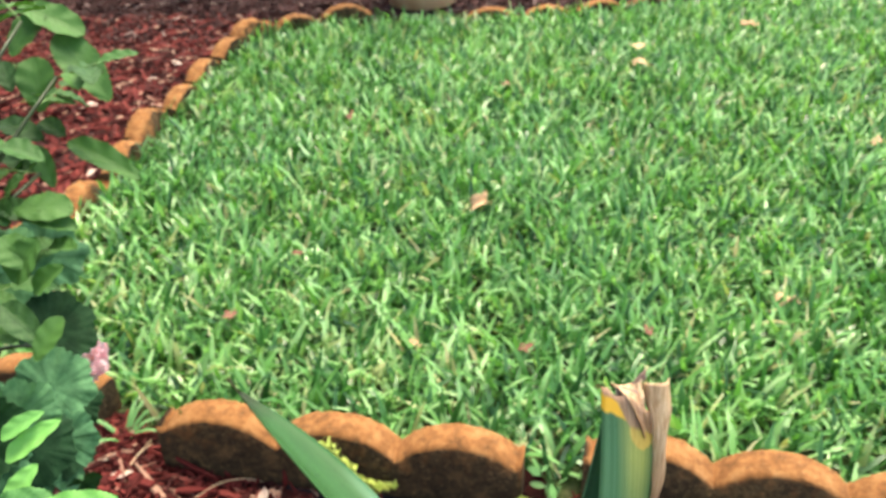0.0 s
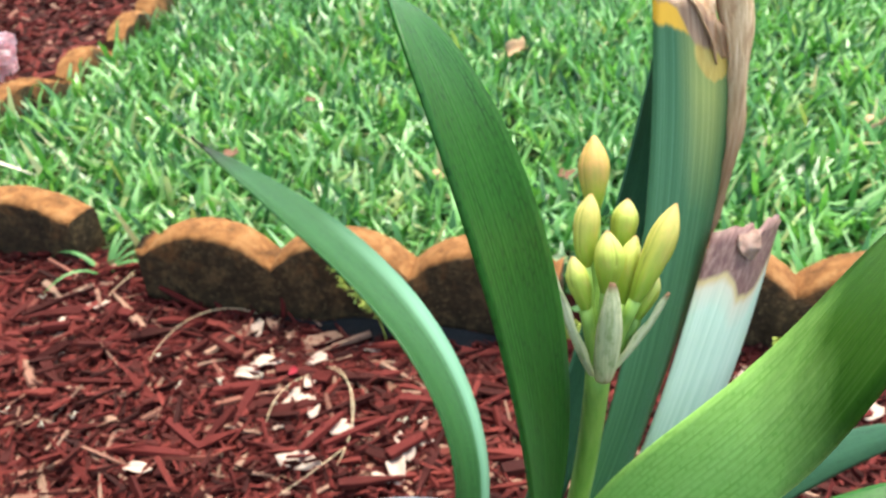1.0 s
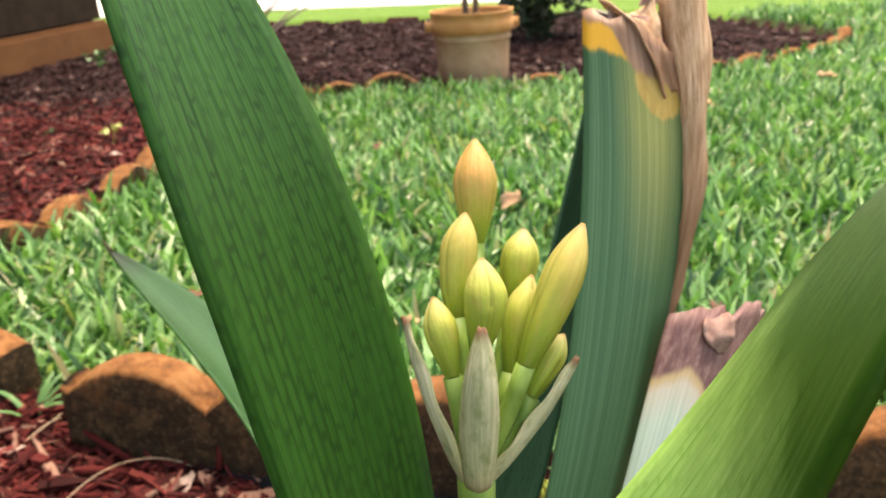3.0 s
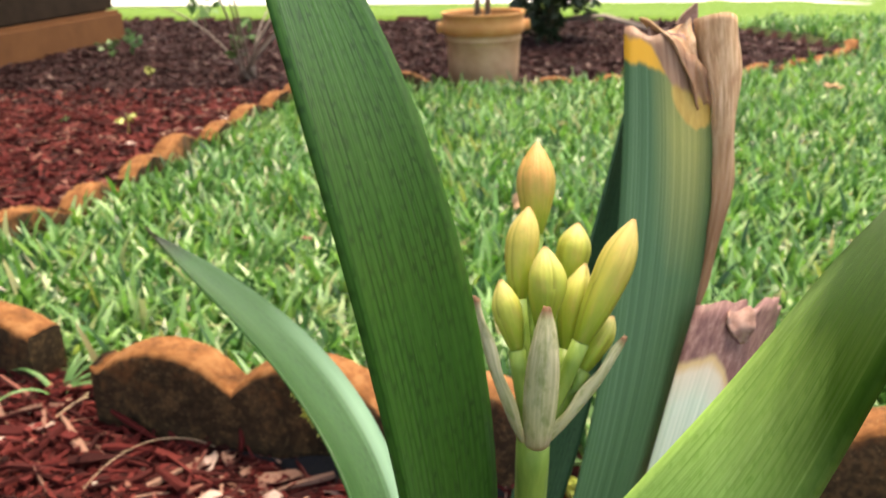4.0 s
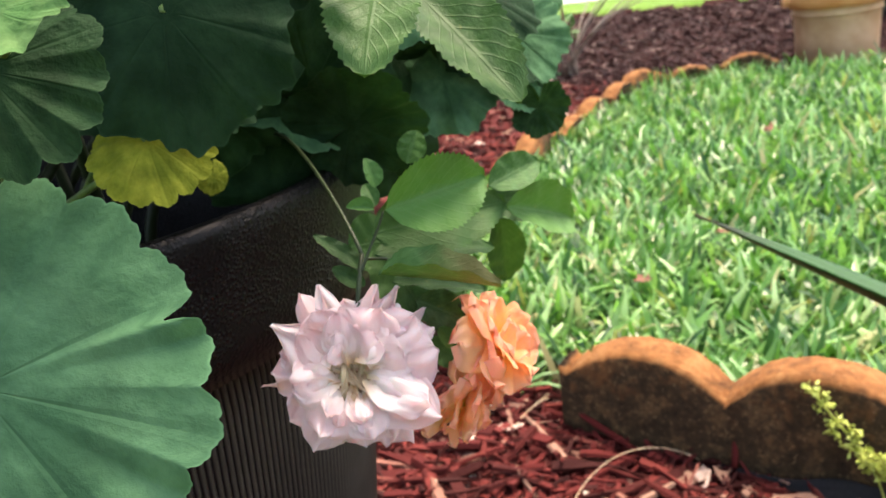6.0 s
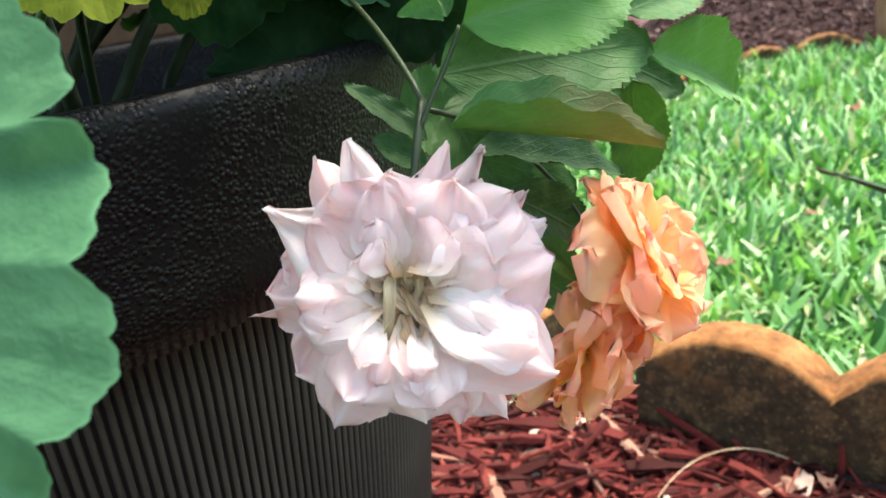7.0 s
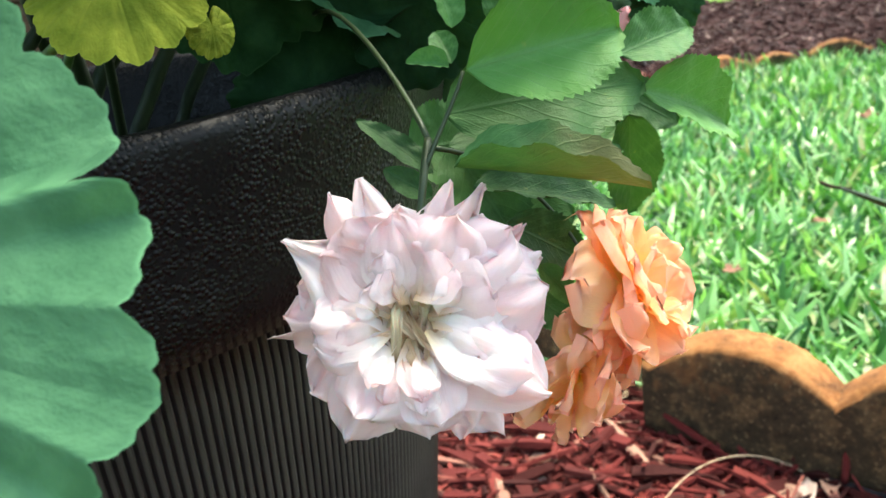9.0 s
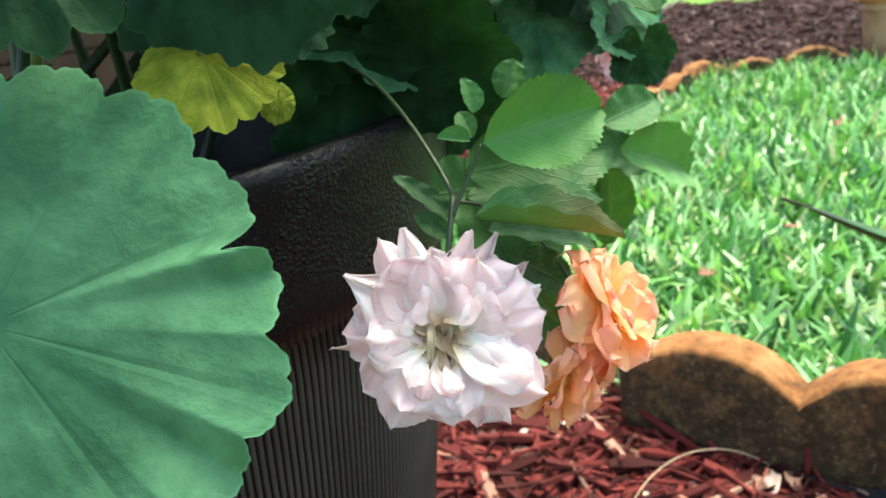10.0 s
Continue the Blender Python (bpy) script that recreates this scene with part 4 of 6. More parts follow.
    add("dry_tongue", strap("dry_tongue", [(0.2304, 0.5515, 0.5279), (0.2314, 0.5407, 0.5103), (0.2340, 0.5323, 0.4958), (0.2433, 0.5343, 0.4921)],
                            [(0.2481, 0.5518, 0.5222), (0.2505, 0.5431, 0.5097), (0.2497, 0.5355, 0.4987), (0.2444, 0.5344, 0.4918)], TONGUE, -0.2, ripple=0.0006, seed=10), "mauve-brown withered tongue of the cut end", 0.001)
    add("dry_curl", strap("dry_curl", [(0.2259, 0.5517, 0.5299), (0.2410, 0.5410, 0.5275), (0.2475, 0.5333, 0.5107), (0.2542, 0.5322, 0.4883)],
                          [(0.2514, 0.5591, 0.5290), (0.2522, 0.5451, 0.5202), (0.2543, 0.5380, 0.5064), (0.2599, 0.5362, 0.4911)], DRY, -0.30, ripple=0.0006, seed=14), "pale papery curled rim of the cut end", 0.001)
    add("dry_spike", strap("dry_spike", [(0.2440, 0.5553, 0.5265), (0.2465, 0.5570, 0.5310), (0.2510, 0.5588, 0.5339), (0.2540, 0.5600, 0.5359)],
                           [(0.2548, 0.5588, 0.5268), (0.2553, 0.5600, 0.5299), (0.2552, 0.5612, 0.5331), (0.2546, 0.5621, 0.5357)], TONGUE, 0.15, seed=11), "", 0.001)
    # flower stalk, bracts and buds
    foot = np.array((.1795, .372, .404))
    add("flower_stalk", tube("flower_stalk", bez([(.150, .392, .165), (.172, .392, .26), (.178, .380, .34), foot], 14), [0.0058] * 10 + [0.0058, 0.0059, 0.006, 0.006], SCAPE, 16), "smooth green flower stalk")
    buds = [((.1787, .4293, .4970), (.1785, .4150, .4650), .0070), ((.1764, .4082, .4782), (.1733, .3930, .4480), .0060), ((.1826, .3904, .4695), (.1823, .3787, .4440), .0064),
            ((.1948, .4204, .4681), (.1904, .4085, .4450), .0063), ((.2137, .4016, .4761), (.1955, .3822, .4370), .0064), ((.1973, .4040, .4581), (.1907, .3883, .4307), .0052),
            ((.1672, .3884, .4575), (.1733, .3778, .4354), .0050), ((.2074, .3951, .4414), (.1966, .3836, .4253), .0047)]
    for k, (tip, base, r) in enumerate(buds):
        ob = add("bud", spindle("bud", tip, base, r * 1.02, (BUD_RIPE, BUD_TURNING, BUD, BUD, BUD_TURNING, BUD, BUD, BUD)[k], k), "closed apricot-tinted flower bud" if k == 0 else "closed yellow-green flower bud")
        mid = (np.array(base) + foot) / 2 + np.array((0, -0.001, -0.004))
        add("pedicel", tube("pedicel", bez([foot, mid, mid, np.array(base)], 8), [0.0032, 0.0032, 0.0031, 0.003, 0.003, 0.003, 0.003, 0.0032], SCAPE, 8))
    for k, (tip, base, w, out) in enumerate((((.184, .370, .456), (.181, .363, .4065), .0112, (0, -1, .2)), ((.159, .384, .453), (.1775, .370, .402), .0072, (-1, -.7, 0)), ((.211, .388, .437), (.182, .371, .402), .0066, (1, -.7, 0)))):
        a, b, o = np.array(base), np.array(tip), unit(out)
        d = b - a
        s = unit(np.cross(d, o))
        bulge = 0.004 if k == 0 else 0.0018
        m1, m2 = a + d * 0.3 + o * bulge, a + d * 0.7 + o * bulge
        add("bract", strap("bract", [a - s * w * .33, m1 - s * w * .60, m2 - s * w * .58, b - s * w * (.10 if k == 0 else .20)], [a + s * w * .33, m1 + s * w * .56, m2 + s * w * .60, b + s * w * (.06 if k == 0 else .16)], BRACT, -0.35, 9, 22, ripple=0.0006, seed=k, ragged=0.0015), "papery greenish-white bract", 0.0008)
    tagged(root, "strap-leaved clivia with yellow-green buds in a glazed pot", "plant")


lily()


# ---- rose and geranium in the black planter ----
def petal_mesh(name, length, width, cup, curl, point, material, seed):
    """Runs along +x from its root; +z is the upper side."""
    rng = random.Random(seed)
    nu, nv = 11, 11
    verts, uvs = [], []
    k1, k2 = rng.uniform(0, 6), rng.uniform(-0.12, 0.12)
    for j in range(nv):
        v = j / (nv - 1)
        w = width * (0.24 + 0.76 * math.sin(min(1, v / 0.72) * math.pi / 2)) 
        if point:
            w *= 1.0 if v < 0.66 else max(0.0, 1 - ((v - 0.66) / 0.34) ** 2.3) ** 0.58
        else:
            w *= 1.0 if v < 0.72 else max(0.0, 1 - ((v - 0.72) / 0.28) ** 3.2) ** 0.40
        for i in range(nu):
            u = i / (nu - 1) * 2 - 1
            x = length * v * (1 - 0.05 * u * u) + (length * 0.075 * point * max(0.0, 1 - abs(u) * 1.6) ** 2 * v ** 6)
            y = u * w / 2 + k2 * length * v * v
            z = cup * length * (u * u) * v * (1 - v * 0.6) + length * 0.5 * curl * v * v
            z -= abs(u) ** 3 * v ** 4 * length * (0.17 if point else 0.10)
            z += length * v * 0.016 * math.sin(15 * u + 5 * k1)
            z += length * v ** 4 * (0.03 if point else 0.09) * math.sin(9 * u + 3 * k1)
            z += length * v * v * (0.07 * math.sin(5 * u + k1) + 0.06 * math.sin(8 * u + 2 * k1 + 5 * v))
            verts.append((x, y, z))
            uvs.append((u / 2 + 0.5, v))
    return mesh_from(name, verts, grid_faces(nu, nv), material, uvs)


def blossom(root, inv, at, axis, radius, rings, material, point, seed, label, wild=1.0):
    """A flower part with its petals as pieces; rings: (count, length, elevation, width)."""
    rng = random.Random(seed)
    base = Matrix.Translation(at) @ frame_of(axis).to_4x4()
    core_v, core_f = [], []
    for j in range(5):
        for i in range(10):
            t = 2 * math.pi * i / 10
            r = radius * (0.05, 0.12, 0.16, 0.12, 0.02)[j]
            core_v.append((r * math.cos(t), r * math.sin(t), radius * (-0.34, -0.3, -0.2, -0.1, -0.06)[j]))
    me = mesh_from("flower", core_v, grid_faces(10, 5, True), STEM)
    me.transform(inv @ base)
    flower = child("flower", me, root, label)
    variants = [[ruffled_petal("petal", radius * ln, radius * wd, 0.1, 0.15 + 0.01 * el, material, seed + k * 10 + q) if not point else petal_mesh("petal", radius * ln, radius * wd, rng.uniform(0.05, 0.35) + (0.3 if el > 25 else 0), rng.uniform(-0.25, 0.35) - (0.15 if el < 15 else -0.15), point if el < 12 else 0, material, seed + k * 10 + q)
                 for q in range(5)] for k, (cn, ln, el, wd) in enumerate(rings)]
    for k, (count, ln, el, wd) in enumerate(rings):
        for i in range(count):
            phi = 360 * (i + rng.uniform(-0.38, 0.38)) / count + 37 * k
            m = pose(0, 0, 0, 0, 0, phi) @ pose(radius * 0.07, 0, radius * (-0.16 + 0.02 * k), rng.uniform(-wild, wild) * (24 + 7 * k), -(el + rng.uniform(-wild, wild) * (12 + 4 * k)), rng.uniform(-wild, wild) * (12 + 6 * k))
            ob = new("petal", variants[k][rng.randrange(5)])
            ob.parent = flower
            ob.matrix_local = inv @ base @ m @ Matrix.Scale(rng.uniform(0.82, 1.13), 4)
    return flower


# petals of the broad pink rose, by ring: the angle and reach of the tip, the tilt, the width and how pointed it is
ROSE_OUTER = [(106, 1.11, 4, .52, 1), (66, 1.06, 4, .60, 1), (55, 1.13, -4, .42, 1), (119, 1.12, -8, .46, .5), (137, 1.10, 0, .66, 1), (29, 1.16, -6, .34, .9),
              (24, 1.06, 2, .46, .4), (6, 1.03, -2, .80, .2), (-14, 1.00, -5, .80, .2), (-38, 1.13, 0, .84, .8), (-55, 1.07, -4, .60, .2), (-130, .99, 0, .62, .5)]
ROSE_LOWER = [(-114, .88, 0, .60, .3), (-92, .86, 2, .60, .3), (-178, 1.10, -6, .18, 1), (165, .96, 0, .56, .2), (-159, .92, 0, .62, .4), (-70, .96, -4, .62, .3),
              (84, .88, 0, .60, .4), (150, .90, -4, .60, .3), (40, .95, -6, .60, .3), (-145, .90, -8, .60, .3)]
ROSE_MIDDLE = [(113, .86, 14, .60, .6), (60, .82, 18, .66, .5), (42, .98, 10, .50, .3), (90, .80, 16, .50, .6), (147, .80, 14, .54, .7), (163, .72, 16, .48, .2), (-168, .72, 14, .44, .3),
               (-137, .78, 12, .44, .4), (-108, .76, 12, .40, .3), (-84, .76, 14, .44, .3), (-42, .92, 20, .40, .1), (-4, .76, 12, .74, .2), (-30, .64, 22, .36, .1), (18, .80, 12, .60, .2)]
ROSE_INNER = [(118, .52, 40, .18, .2), (79, .56, 34, .50, .3), (55, .66, 26, .36, .4), (23, .60, 30, .42, .0), (6, .50, 36, .32, .0), (165, .56, 32, .24, .0), (-169, .54, 36, .24, .2),
              (-150, .50, 44, .18, .2), (-123, .58, 30, .18, .3), (-85, .50, 48, .16, .1), (-76, .64, 30, .20, .2), (-105, .56, 34, .20, .2), (146, .40, 48, .24, .1), (100, .42, 46, .30, .2), (-55, .52, 36, .24, .1)]


def ruffled_petal(name, length, width, point, lift, material, seed):
    """A thin petal along +x whose margins roll back; point 0 is blunt, 1 is drawn out to a tip."""
    rng = random.Random(seed)
    nu, nv = 15, 15
    ph, side, fold = rng.uniform(0, 6), rng.uniform(-0.08, 0.08), rng.uniform(-1, 1)
    verts, uvs = [], []
    for j in range(nv):
        v = j / (nv - 1)
        grow = 0.30 + 0.70 * math.sin(min(1.0, v / 0.58) * math.pi / 2)
        blunt = 1.0 if v < 0.74 else max(0.0, 1 - ((v - 0.74) / 0.26) ** 2.6) ** 0.45
        sharp = 1.0 if v < 0.42 else max(0.0, 1 - (v - 0.42) / 0.58) ** 0.92
        w = width * grow * (blunt * (1 - point) + sharp * point) + 0.02 * width
        for i in range(nu):
            u = i / (nu - 1) * 2 - 1
            x = length * v - 0.05 * length * u * u * v * (1 - point)
            y = u * w / 2 + side * length * v * v
            z = lift * length * v * v * 0.5 - (0.10 + 0.10 * point) * width * abs(u) ** 2.4 * v
            z += 0.16 * width * (1 - v) * u * u
            z += (0.085 - 0.045 * point) * length * v * v * math.sin(2.6 * u + ph) + 0.024 * length * v ** 3 * math.sin(9.5 * u + 2 * ph) + 0.018 * length * fold * v * math.exp(-((u - 0.3 * fold) / 0.16) ** 2)
            z += 0.24 * length * v * noise.noise((u * 1.5 + seed * 3.7, v * 2.0, seed * 1.3)) + 0.10 * length * v * noise.noise((u * 4.0 + seed, v * 4.5, seed * 2.1))
            y += 0.10 * width * v * noise.noise((v * 3.0, u * 2.0 + seed, seed * 0.7))
            z -= 0.10 * length * (1 - point) * max(0.0, v - 0.62) ** 1.5 * 6 * (0.6 + 0.6 * math.sin(3 * u + ph))
            verts.append((x, y, z))
            uvs.append((u / 2 + 0.5, v))
    return mesh_from(name, verts, grid_faces(nu, nv), material, uvs)


def double_rose(root, inv, at, axis, radius, seed):
    rng = random.Random(seed)
    base = Matrix.Translation(at) @ frame_of(axis).to_4x4()
    flower = child("flower", lathe("flower", [(radius * r, radius * z) for r, z in ((0.04, -0.5), (0.10, -0.42), (0.16, -0.30), (0.20, -0.16), (0.24, -0.08), (0.02, -0.12))], HEART, 20), root,
                   "faded pale pink double rose with pointed petals")
    flower.data.transform(inv @ base)
    for ring, height, lift, start, broad, sway, skew in ((ROSE_LOWER, -0.22, 0.10, 0.06, 1.15, 14, 5), (ROSE_OUTER, -0.15, 0.12, 0.06, 1.08, 14, 5), (ROSE_MIDDLE, -0.08, 0.16, 0.12, 1.22, 26, 16), (ROSE_INNER, -0.05, -0.10, 0.26, 1.40, 44, 34)):
        for k, (phi, reach, tilt, width, point) in enumerate(ring):
            run = (reach - start) / max(0.5, math.cos(radians(tilt)))
            point *= 1.0 if start < 0.1 else 0.7
            me = ruffled_petal("petal", radius * run, radius * width * broad, point, lift + rng.uniform(-0.12, 0.12), PINK, seed + len(ring) * 31 + k)
            ob = new("petal", me)
            ob.parent = flower
            ob.matrix_local = inv @ base @ pose(0, 0, 0, 0, 0, phi) @ pose(radius * start, 0, radius * height, rng.uniform(-sway, sway), -tilt - rng.uniform(-8, 8), rng.uniform(-skew, skew))
    # dried straps folded over the hollow heart
    for k in range(24):
        me = ruffled_petal("stamen", radius * rng.uniform(0.26, 0.44), radius * rng.uniform(0.07, 0.13), 0.0, rng.uniform(-1.6, -0.6), HEART, seed + 200 + k)
        ob = new("stamen", me)
        ob.parent = flower
        turn = rng.choice((90, 80, 100, 75, -85, -95, 140)) + rng.uniform(-14, 14)
        spot = (rng.uniform(-0.23, 0.21) * radius, rng.uniform(-0.20, 0.17) * radius - math.sin(radians(turn)) * 0.14 * radius, radius * rng.uniform(-0.08, 0.0))
        ob.matrix_local = inv @ base @ Matrix.Translation(spot) @ pose(0, 0, 0, 0, 0, turn) @ pose(0, 0, 0, rng.uniform(-60, 60), -rng.uniform(0, 32), 0)
    return flower


def leaflet_mesh(material, seed, droop=0.12, fold=0.10):
    """Unit rose leaflet along +x, one wide in y, toothed, folded along its rib."""
    rng = random.Random(seed)
    nu, nv = 9, 39
    verts, uvs = [], []
    k = rng.uniform(-0.06, 0.06)
    for j in range(nv):
        v = j / (nv - 1)
        w = (math.sin(math.pi * v ** 0.86) ** 0.58) * (1 - 0.10 * v)
        tooth = 1.0 if j % 2 else 0.925
        for i in range(nu):
            u = i / (nu - 1) * 2 - 1
            e = tooth if abs(u) > 0.95 else 1.0
            x = v + (0.015 if abs(u) > 0.95 and j % 2 else 0)
            z = fold * abs(u) * w - droop * v * v + 0.025 * math.sin(v * 22 + abs(u) * 4) * abs(u)
            verts.append((x, u * w * 0.5 * e + k * v * v, z))
            uvs.append((u / 2 + 0.5, v))
    return mesh_from("leaflet", verts, grid_faces(nu, nv), material, uvs)


def round_leaf_mesh(material, seed, cup=0.12, folds=0.05):
    """Unit-radius lobed leaf in the xy plane, notched where the stalk joins, stalk towards -y."""
    rng = random.Random(seed)
    na, nr = 156, 9
    verts, uvs = [(0, -0.08, 0)], [(0.5, 0.46)]
    ph, ph2 = rng.uniform(0, 6), rng.uniform(0, 6)
    for k in range(1, nr):
        f = k / (nr - 1)
        for i in range(na):
            a = -math.pi / 2 + 2 * math.pi * (i + 0.5) / na
            rel = abs(((a + math.pi / 2 + math.pi) % (2 * math.pi)) - math.pi)
            notch = 1 - 0.55 * math.exp(-(rel / 0.16) ** 2)
            lobe = 1 + 0.06 * math.cos(7 * a + ph) + 0.05 * abs(math.sin(13 * a)) + 0.02 * math.sin(33 * a + ph2)
            r = f * notch * (1 + (lobe - 1) * f ** 3)
            z = cup * f * f + folds * f * f * (math.sin(9 * a + ph) + 0.9 * math.sin(5 * a + ph2)) + 0.02 * f ** 4 * math.sin(24 * a + ph2) + 0.03 * f * math.sin(2 * a + ph2)
            verts.append((r * math.cos(a), r * math.sin(a) - 0.08 * (1 - f), z))
            uvs.append((0.5 + 0.48 * f * math.cos(a), 0.5 + 0.48 * f * math.sin(a)))
    faces = [(0, 1 + i, 1 + (i + 1) % na) for i in range(na)]
    for k in range(nr - 2):
        for i in range(na):
            j = (i + 1) % na
            faces.append((1 + k * na + i, 1 + (k + 1) * na + i, 1 + (k + 1) * na + j, 1 + k * na + j))
    return mesh_from("leaf", verts, faces, material, uvs)


def pleated_leaf_mesh(material, seed, cusp=156.0, waves=16, pleat=0.062, cup=0.05, tuck=0.0):
    """Unit-radius round leaf with blunt teeth, a ridge running to each notch between them and a valley to each tooth."""
    rng = random.Random(seed)
    na, nr = 448, 14
    step = 360.0 / waves
    size = [rng.uniform(0.45, 1.3) for k in range(waves)]
    deep = [rng.uniform(0.25, 1.35) for k in range(waves)]
    shift = [rng.uniform(-0.16, 0.16) for k in range(waves)]
    verts, uvs = [(0, -0.08, 0)], [(0.5, 0.46)]
    for k in range(1, nr):
        f = k / (nr - 1)
        for i in range(na):
            deg = -90 + 360 * (i + 0.5) / na
            a = radians(deg)
            rel = abs((deg + 90 + 180) % 360 - 180)
            turn = ((deg - cusp) / step) % waves
            q = turn % 1.0
            big, fall, mid = size[int(turn) % waves], deep[int(turn) % waves], 0.5 + shift[int(turn) % waves]
            tooth = 0.095 * big * abs(math.sin(math.pi * q)) ** 0.7 + 0.022 * abs(math.sin(3 * math.pi * q + 0.4 * big)) + 0.010 * abs(math.sin(8 * math.pi * q))
            r = f * (1 - 0.55 * math.exp(-(rel / 9.0) ** 2)) * (1 + (tooth - 0.07) * f ** 4)
            ridge = 1 - q / mid if q < mid else (q - mid) / (1 - mid)
            ridge = (math.sqrt(ridge * ridge + 0.02) - 0.14) / 0.87
            z = cup * f * f + pleat * fall * (ridge - 1.0) * 1.7 * f ** 2.3 + 0.03 * f * math.sin(2 * a + seed)
            z += 0.012 * f * f * math.sin(5 * a + 7 * f + seed) + 0.008 * f ** 3 * math.sin(23 * a + seed)
            if tuck:
                off = (deg - cusp + 180) % 360 - 180
                r *= 1 - tuck * f ** 3 * math.exp(-(off / 2.2) ** 2)
                z -= 0.19 * f ** 3 * (1 / (1 + math.exp(-off * 1.1))) * math.exp(-max(0.0, off) / 22.0)
            verts.append((r * math.cos(a), r * math.sin(a) - 0.08 * (1 - f), z))
            uvs.append((0.5 + 0.48 * f * math.cos(a), 0.5 + 0.48 * f * math.sin(a)))
    faces = [(0, 1 + i, 1 + (i + 1) % na) for i in range(na)]
    for k in range(nr - 2):
        for i in range(na):
            j = (i + 1) % na
            faces.append((1 + k * na + i, 1 + (k + 1) * na + i, 1 + (k + 1) * na + j, 1 + k * na + j))
    return mesh_from("leaf", verts, faces, material, uvs)


ROSE_LEAVES = [leaflet_mesh(ROSE_LEAF, s, d, f) for s, d, f in ((1, 0.10, 0.12), (2, 0.2, 0.08), (3, 0.05, 0.18), (4, 0.25, 0.14))]


FRESH_LEAVES = [leaflet_mesh(ROSE_FRESH, s, d, f) for s, d, f in ((11, 0.08, 0.42), (12, 0.16, 0.28), (13, 0.10, 0.20))]
BRONZE_LEAF = leaflet_mesh(ROSE_BRONZE, 17, 0.06, 0.34)
YOUNG_LIT_LEAVES = [leaflet_mesh(ROSE_YOUNG_LIT, s, d, f) for s, d, f in ((5, 0.12, 0.12), (6, 0.2, 0.16))]


def leaflet(root, base, tip, width, up, which, inv):
    b, t = Vector(base), Vector(tip)
    x = (t - b)
    L = x.length
    x.normalize()
    z = Vector(up) - x * Vector(up).dot(x)
    z.normalize()
    m = Matrix((x, z.cross(x), z)).transposed().to_4x4()
    ob = new("leaflet", ROSE_LEAVES[which % 4])
    ob.parent = root
    ob.matrix_local = inv @ Matrix.Translation(b) @ m @ Matrix.Diagonal((L, width, (L + width) / 2, 1))
    return ob


